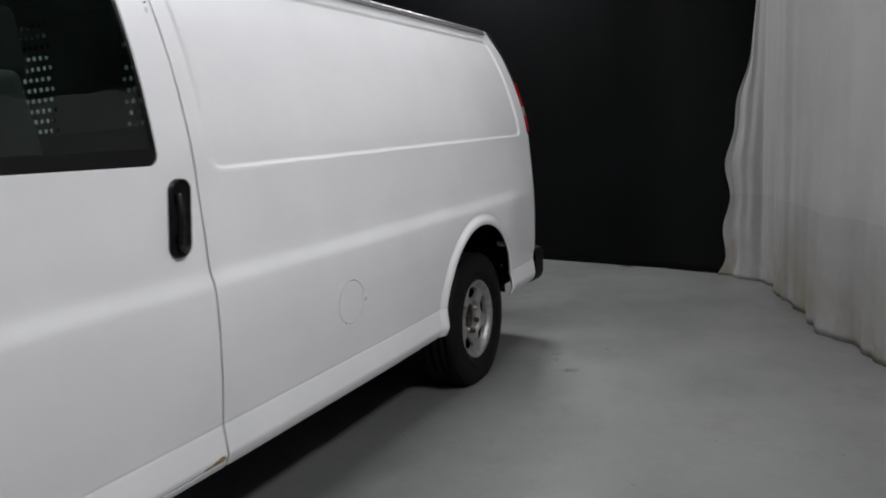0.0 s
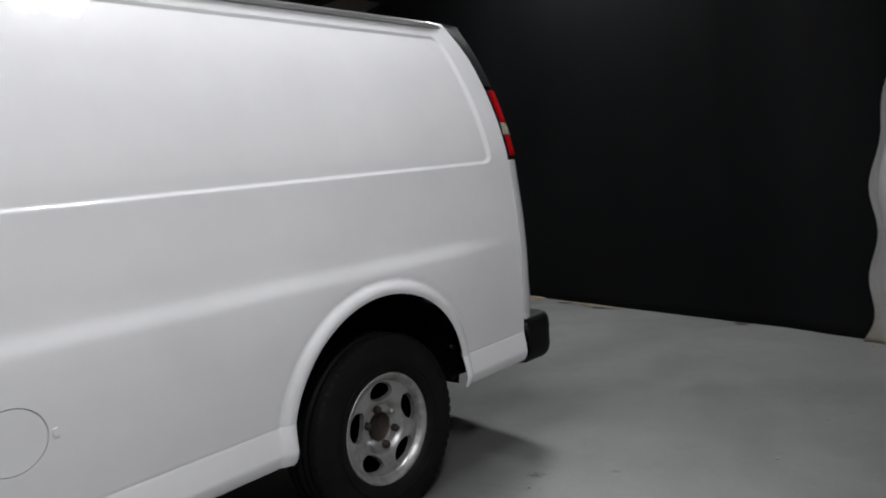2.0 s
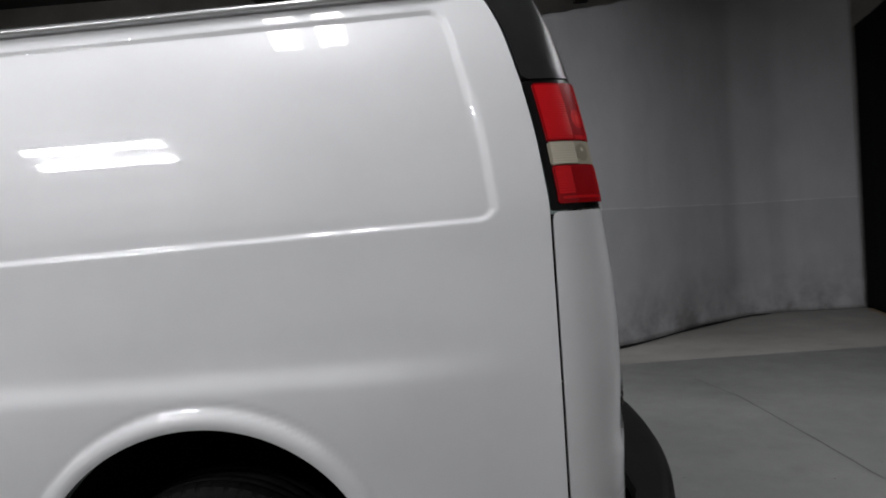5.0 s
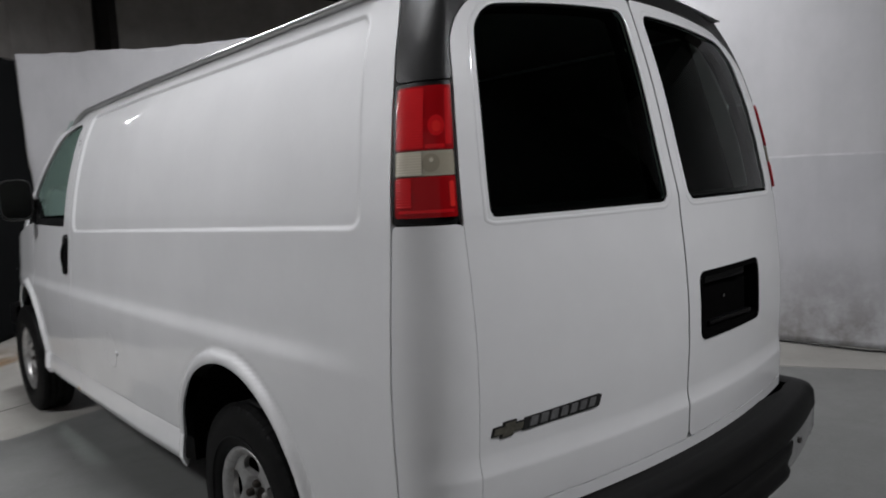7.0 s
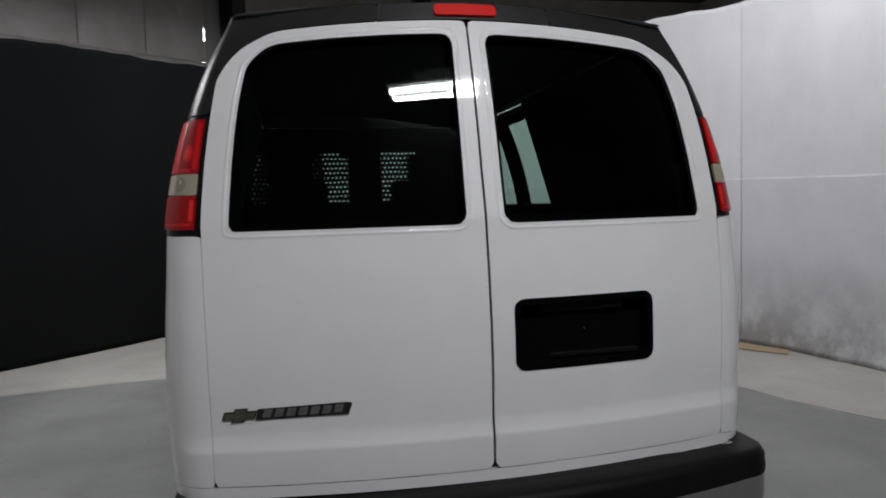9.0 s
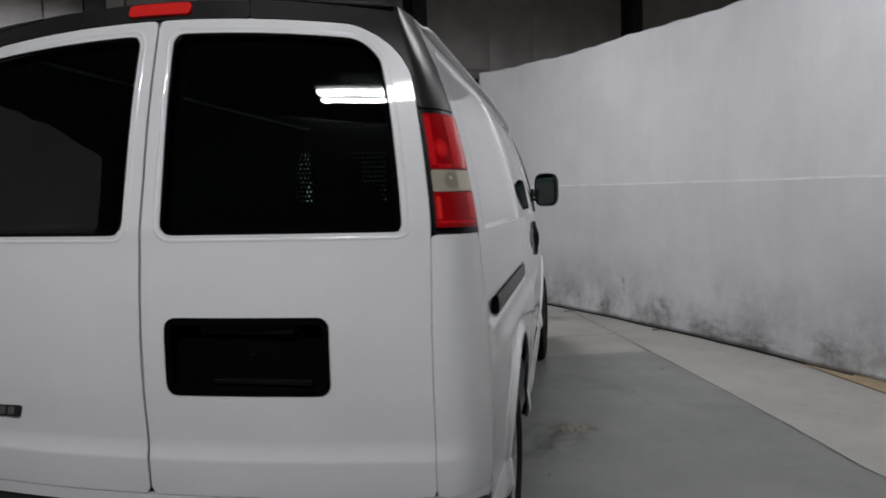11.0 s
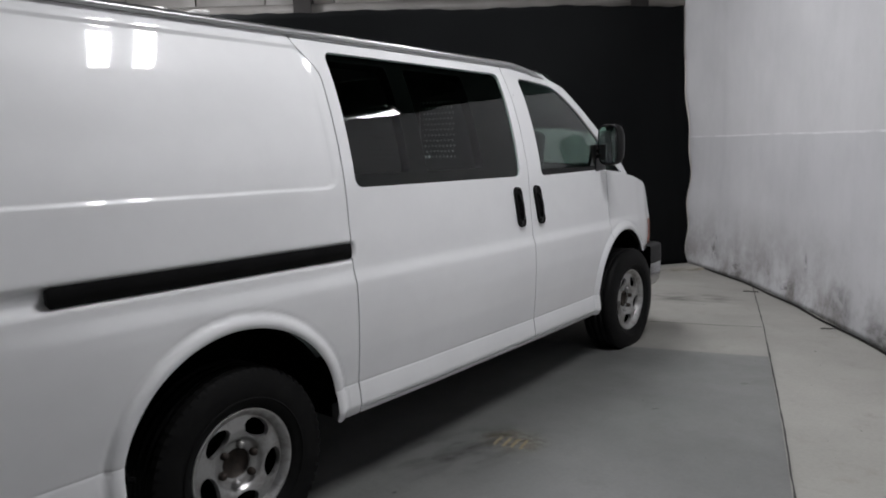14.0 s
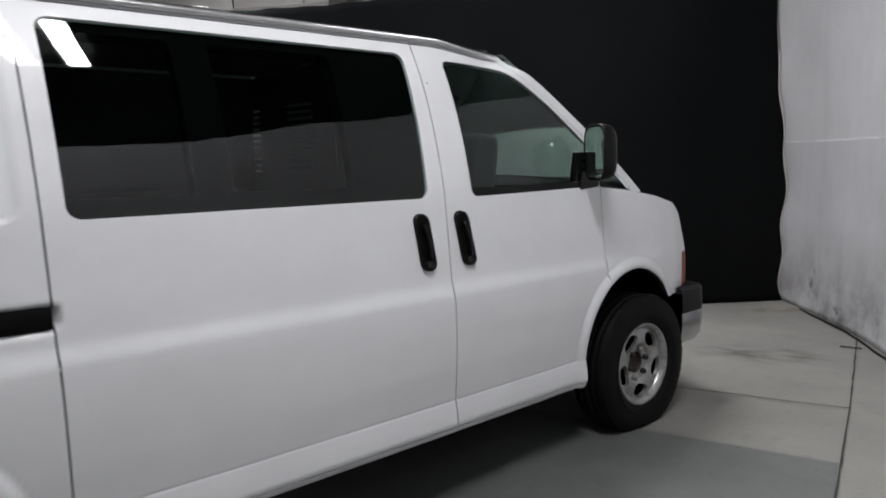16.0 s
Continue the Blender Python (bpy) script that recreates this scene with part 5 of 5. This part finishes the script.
# high-bay tube lamps
def tube_lamp(x, y, z, turn, apart):
    lamp = empty("tube_lamp", "white high-bay lamp with two banks of lit tubes", "ceiling lamp", "high-bay lamps")
    for side in (-apart, apart):
        bm = bmesh.new()
        add_box(bm, -0.62, 0.62, side - 0.095, side + 0.095, 0.0, 0.04, 0.008)
        tray = part("tray", bm, HOUSING, lamp)
        for k in (-1, 0, 1):
            tube("tube", [(-0.58, side + 0.055 * k, -0.025), (0.58, side + 0.055 * k, -0.025)], 0.016, TUBE, tray)
    bm = bmesh.new()
    add_box(bm, -0.25, 0.25, -0.34, 0.34, 0.04, 0.10, 0.01)
    part("ballast_box", bm, HOUSING, lamp)
    for cx in (-0.5, 0.5):
        tube("hanging_wire", [(cx, 0, 0.04), (cx, 0, 5.6 - z)], 0.004, STEEL_DARK, lamp, 5)
    lamp.matrix_basis = pose(x, y, z, 0, 0, turn)
    return lamp


for lx, ly, lz, turn, share, apart in LAMPS:
    tube_lamp(lx, ly, lz, turn, apart)

# roof beams and columns
for y in (-6.0, -1.2, 3.6, 8.6):
    bm = bmesh.new()
    add_box(bm, -10, 9, y - 0.01, y + 0.01, 4.95, 5.45)
    add_box(bm, -10, 9, y - 0.11, y + 0.11, 4.92, 4.95)
    add_box(bm, -10, 9, y - 0.11, y + 0.11, 5.45, 5.48)
    tagged(part("roof_beam", bm, STEEL_DARK), "dark steel roof beam", "beam", "roof beams", "structure")
# insulated building wall behind the black front backdrop: faced panels between dark columns
fd = Vector((-1.0, -0.873, 0)).normalized()
fn = Vector((-fd.y, fd.x, 0))
if fn.y < 0:
    fn = -fn
panel_wall = empty("panel_wall", "dusty foil-faced insulation panels high on the building wall", "wall", "", "structure")
start = Vector((-0.1, 8.58, 0)) + fn * 1.7 - fd * 4.2
rnd = random.Random(4)
for k in range(15):
    us, zs = np.linspace(0.0, 0.93, 8), np.linspace(2.6, 5.6, 14)
    puff = rnd.uniform(0.03, 0.06)
    base = start + fd * (0.95 * k)

    def panel_place(u, z, base=base, puff=puff):
        off = -puff * np.sin(math.pi * u / 0.93) ** 0.5 * (0.7 + 0.3 * np.sin(z * 2.4 + puff * 300))
        return base.x + fd.x * u + fn.x * off, base.y + fd.y * u + fn.y * off, z

    sheet("insulation_panel", us, zs, lambda u, z: 1 + 0 * u, panel_place, WALL_PANEL, panel_wall, 0.0)
for k in (-0.3, 4.6, 9.4, 14.2):
    c = start + fd * (0.95 * k) - fn * 0.22
    m = Matrix.Translation(c) @ Matrix.Rotation(math.atan2(fd.y, fd.x), 4, "Z")
    bm = bmesh.new()
    for b in ((-0.12, 0.12, -0.16, -0.14), (-0.12, 0.12, 0.14, 0.16), (-0.01, 0.01, -0.14, 0.14)):
        add_box(bm, *b, 0, 5.6, 0, m)
    tagged(part("column", bm, STEEL_DARK), "dark steel wall column", "column", "wall columns", "structure")
# rolled lip along the foot of the panels
c0, c1 = start - fn * 0.10, start + fd * 14.2 - fn * 0.10
tagged(tube("panel_lip", [(c0.x, c0.y, 3.42), (c1.x, c1.y, 3.42)], 0.085, WALL_PANEL, None, 8), "dusty rolled lip along the insulation panels", "beam", "", "structure")


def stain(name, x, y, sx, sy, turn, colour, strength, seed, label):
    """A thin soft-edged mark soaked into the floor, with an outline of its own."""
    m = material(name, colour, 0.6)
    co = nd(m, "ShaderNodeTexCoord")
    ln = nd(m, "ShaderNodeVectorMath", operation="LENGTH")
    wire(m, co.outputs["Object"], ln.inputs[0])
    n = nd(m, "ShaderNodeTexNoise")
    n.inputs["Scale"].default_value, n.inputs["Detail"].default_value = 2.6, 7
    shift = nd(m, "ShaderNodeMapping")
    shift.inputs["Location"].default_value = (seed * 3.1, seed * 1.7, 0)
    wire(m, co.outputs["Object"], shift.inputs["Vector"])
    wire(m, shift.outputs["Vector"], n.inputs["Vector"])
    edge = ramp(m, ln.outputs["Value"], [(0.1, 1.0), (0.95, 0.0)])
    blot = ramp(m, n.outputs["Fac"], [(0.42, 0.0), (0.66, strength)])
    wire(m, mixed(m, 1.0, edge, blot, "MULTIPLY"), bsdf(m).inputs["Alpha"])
    v = [(math.cos(a), math.sin(a), 0) for a in np.linspace(0, 2 * math.pi, 25)[:-1]]
    ob = link_mesh("floor_stain", v, [tuple(range(24))], m, smooth=False)
    ob.matrix_basis = pose(x, y, 0.0062 + 0.0003 * seed, 0, 0, turn) @ Matrix.Diagonal((sx, sy, 1, 1))
    return tagged(ob, label, "stain", "floor stains", "structure")


stain("rust_stain", -1.06, 6.58, 1.0, 0.5, 45, (0.26, 0.15, 0.06), 0.9, 1, "brown rust stain on bare concrete")
stain("tread_stain", 1.20, 2.79, 0.22, 0.16, 10, (0.24, 0.20, 0.11), 0.95, 2, "ochre residue mark on grey floor paint")
stain("oil_stain", 0.75, 6.5, 0.6, 0.3, 20, (0.10, 0.10, 0.095), 0.55, 3, "dark oily smudges on bare concrete")
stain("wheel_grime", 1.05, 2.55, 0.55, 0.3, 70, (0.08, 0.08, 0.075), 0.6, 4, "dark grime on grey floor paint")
stain("drip_stain", 0.2, 8.0, 0.5, 0.16, 45, (0.33, 0.27, 0.15), 0.8, 5, "yellowish stain at the backdrop's foot")
stain("wall_grime", 3.22, 4.42, 0.95, 0.20, 122, (0.17, 0.12, 0.06), 0.95, 6, "brown grime along the backdrop's foot")

def wall_smudge(x, y, z, sx, sz, lean, strength, seed):
    """A dark handling mark on the white cloth, laid close to it."""
    ob = stain("wall_smudge", 0, 0, 1, 1, 0, (0.10, 0.095, 0.09), strength, seed, "dark scuff mark on the white backdrop cloth")
    q = np.array(RIGHT_LINE)
    k = int(np.argmin(np.hypot(q[:, 0] - x, q[:, 1] - y)))
    d = q[min(k + 1, len(q) - 1)] - q[max(k - 1, 0)]
    turn = math.degrees(math.atan2(d[1], d[0]))
    ob.matrix_basis = pose(x, y, z, 0, 0, turn) @ pose(0, 0, 0, 90, 0, 0) @ pose(0, 0, 0, 0, 0, lean) @ Matrix.Diagonal((sx, sz, 1, 1))
    ob["category"], ob["group"] = "scuff", "wall scuffs"
    return ob


for x, y, z, sx, sz, lean, strength, seed in ((1.765, 6.52, 0.42, 0.05, 0.14, 8, 1.0, 21), (1.56, 6.78, 0.14, 0.20, 0.12, 20, 0.95, 22), (0.50, 7.98, 0.30, 0.10, 0.24, -6, 1.0, 23), (2.12, 6.03, 0.18, 0.30, 0.26, 0, 0.8, 24), (2.50, 5.49, 0.10, 0.42, 0.16, 0, 0.95, 25), (2.86, 4.97, 0.07, 0.40, 0.12, 0, 0.9, 26), (3.22, 4.40, 0.16, 0.28, 0.20, 0, 0.8, 27), (0.85, 7.62, 0.12, 0.22, 0.14, 0, 0.7, 28)):
    wall_smudge(x - 0.030, y - 0.026, z, sx, sz, lean, 0.8 * strength, seed)

# strips of tan paper and timber left along the foot of the rear backdrop
def floor_strip(x, y, length, width, turn, mat, label, lift=0.0):
    bm = bmesh.new()
    n = 10
    rnd = random.Random(int(1000 * (x + y)))
    rows = []
    for k in range(n + 1):
        u = -length / 2 + length * k / n
        j = rnd.uniform(-0.006, 0.006)
        z = 0.0075 + lift + 0.004 * rnd.random()
        rows.append([bm.verts.new((u, -width / 2 + j, z)), bm.verts.new((u, width / 2 + j, z + 0.003))])
    for a, b in zip(rows, rows[1:]):
        bm.faces.new((a[0], b[0], b[1], a[1]))
    geom = bmesh.ops.extrude_face_region(bm, geom=bm.faces[:])
    for g in geom["geom"]:
        if isinstance(g, bmesh.types.BMVert):
            g.co.z -= 0.0035
    ob = part("floor_strip", bm, mat)
    ob.matrix_basis = pose(x, y, 0, 0, 0, turn)
    return tagged(ob, label, "strip", "strips on the floor")


rnd = random.Random(12)
for px in (0.485, 0.83, 1.45, 2.0, 2.9, 3.9, 5.0):
    py = float(np.interp(px, [p[0] for p in REAR_LINE], [p[1] for p in REAR_LINE]))
    floor_strip(px, py + 0.07 + rnd.uniform(-0.01, 0.015), 0.30 + 0.25 * rnd.random(), 0.035 + 0.012 * rnd.random(), -7 + rnd.uniform(-3, 3), TAN, "tan paper strip curling on the floor")
for px, off, ln in ((0.45, 0.13, 0.13), (0.92, 0.12, 0.15), (2.3, 0.10, 0.14), (-1.0, 0.08, 0.10)):
    py = float(np.interp(px, [p[0] for p in REAR_LINE], [p[1] for p in REAR_LINE]))
    floor_strip(px, py + off, ln, 0.05, rnd.uniform(-30, 10), JOINT, "dark scrap lying on the floor", 0.004)
# torn tan edging that runs along the foot of the rear backdrop
def foot_edging(line, x0, x1, seed):
    rnd = random.Random(seed)
    xs, ys = [q[0] for q in line], [q[1] for q in line]
    bm = bmesh.new()
    rows = []
    n = int((x1 - x0) / 0.09)
    for k in range(n + 1):
        x = x0 + (x1 - x0) * k / n
        y = float(np.interp(x, xs, ys))
        w = 0.05 + 0.035 * rnd.random()
        rows.append([bm.verts.new((x, y + off, z)) for off, z in ((0.012, 0.016), (0.5 * w, 0.009 + 0.004 * rnd.random()), (w, 0.0058))])
    for a, b in zip(rows, rows[1:]):
        for i in range(2):
            bm.faces.new((a[i], a[i + 1], b[i + 1], b[i]))
    return tagged(part("foot_edging", bm, TAN), "torn tan paper edging along the backdrop's foot", "edging", "", "structure")


foot_edging(REAR_LINE, 1.3, 7.1, 5)
# timber batten, cables and a shade-line tube at the foot of the white backdrop
board = flat_shape("floor_board", [(3.01, 4.70), (3.25, 4.33), (3.50, 3.92), (3.68, 3.52), (3.56, 3.40), (3.36, 3.68), (3.17, 4.18)], 0.011, TAN, "tan fibreboard offcut lying along the backdrop's foot", "board", "", 0.006)

# black tube added in place of the dark shadow gap under the white cloth
pts = []
r = random.Random(9)
for k, (cx, cy) in enumerate(along(RIGHT_LINE, 40)[1][3:38]):
    pts.append((cx - 0.045 - 0.012 * math.sin(k * 0.8) + r.uniform(-0.006, 0.006), cy - 0.04, 0.012))
tagged(tube("cable_shade_line", pts, 0.009, BLACK_TRIM, None, 6), "black cable and shade-line tube trailing along the wall's foot", "cable", "floor cables")
floor_strip(1.13, 7.06, 0.14, 0.018, 10, STEEL_DARK, "short dark metal strip on the floor", 0.003)
floor_strip(2.05, 5.95, 0.14, 0.018, 25, STEEL_DARK, "short dark metal strip on the floor", 0.003)
for y0, y1, x0, seed in ((-3.2, 0.8, 4.42, 1), (-2.9, 2.2, 4.30, 2)):
    r = random.Random(seed)
    pts = []
    for k in range(25):
        y = y0 + (y1 - y0) * k / 24
        wall = float(np.interp(-y, [-p[1] for p in SIDE_LINE], [p[0] for p in SIDE_LINE]))
        pts.append((wall - 0.07 - 0.03 * seed + 0.025 * math.sin(k * 0.9 + seed) + r.uniform(-0.01, 0.01), y, 0.014))
    tagged(tube("cable_shade_line", pts, 0.008, BLACK_TRIM, None, 6), "black cable and shade-line tube trailing along the wall's foot", "cable", "floor cables")
# crumbs of plaster and grit
bm = bmesh.new()
rnd = random.Random(31)
for k in range(120):
    if k % 2:
        px = rnd.uniform(-2.0, 4.0)
        py = float(np.interp(px, [p[0] for p in REAR_LINE], [p[1] for p in REAR_LINE])) + 0.06 + abs(rnd.gauss(0, 0.35))
    else:
        px, py = rnd.uniform(-2.4, 3.2), rnd.uniform(-2.2, 7.0)
        if abs(px) < 0.95 and 0.2 < py < 5.4:
            continue
    r = rnd.choice((0.003, 0.004, 0.005, 0.008))
    bmesh.ops.create_icosphere(bm, subdivisions=1, radius=r, matrix=Matrix.Translation((px, py, 0.006 + r * 0.3)) @ Matrix.Diagonal((1, rnd.uniform(0.5, 1.2), 0.5, 1)))
tagged(part("grit", bm, RAW_FLOOR), "pale crumbs and grit scattered on the floor", "grit", "", "stuff")
for px, py, s in ((-1.39, 1.05, 0.05), (-1.22, 0.75, 0.035), (-1.5, 0.55, 0.02), (1.62, 3.6, 0.02), (1.35, 1.2, 0.02), (1.9, 4.3, 0.03)):
    stain("scuff_mark", px, py, s * 1.6, s, 30, (0.03, 0.03, 0.03), 1.0, int(10 + px * 2), "small dark scuff on grey floor paint")
# ochre comb-like print in the residue
for k in range(4):
    floor_strip(1.14 + 0.045 * k, 2.74 + 0.012 * k, 0.11, 0.012, 100, YELLOW_STAIN, "ochre streak of dried paint", -0.002)
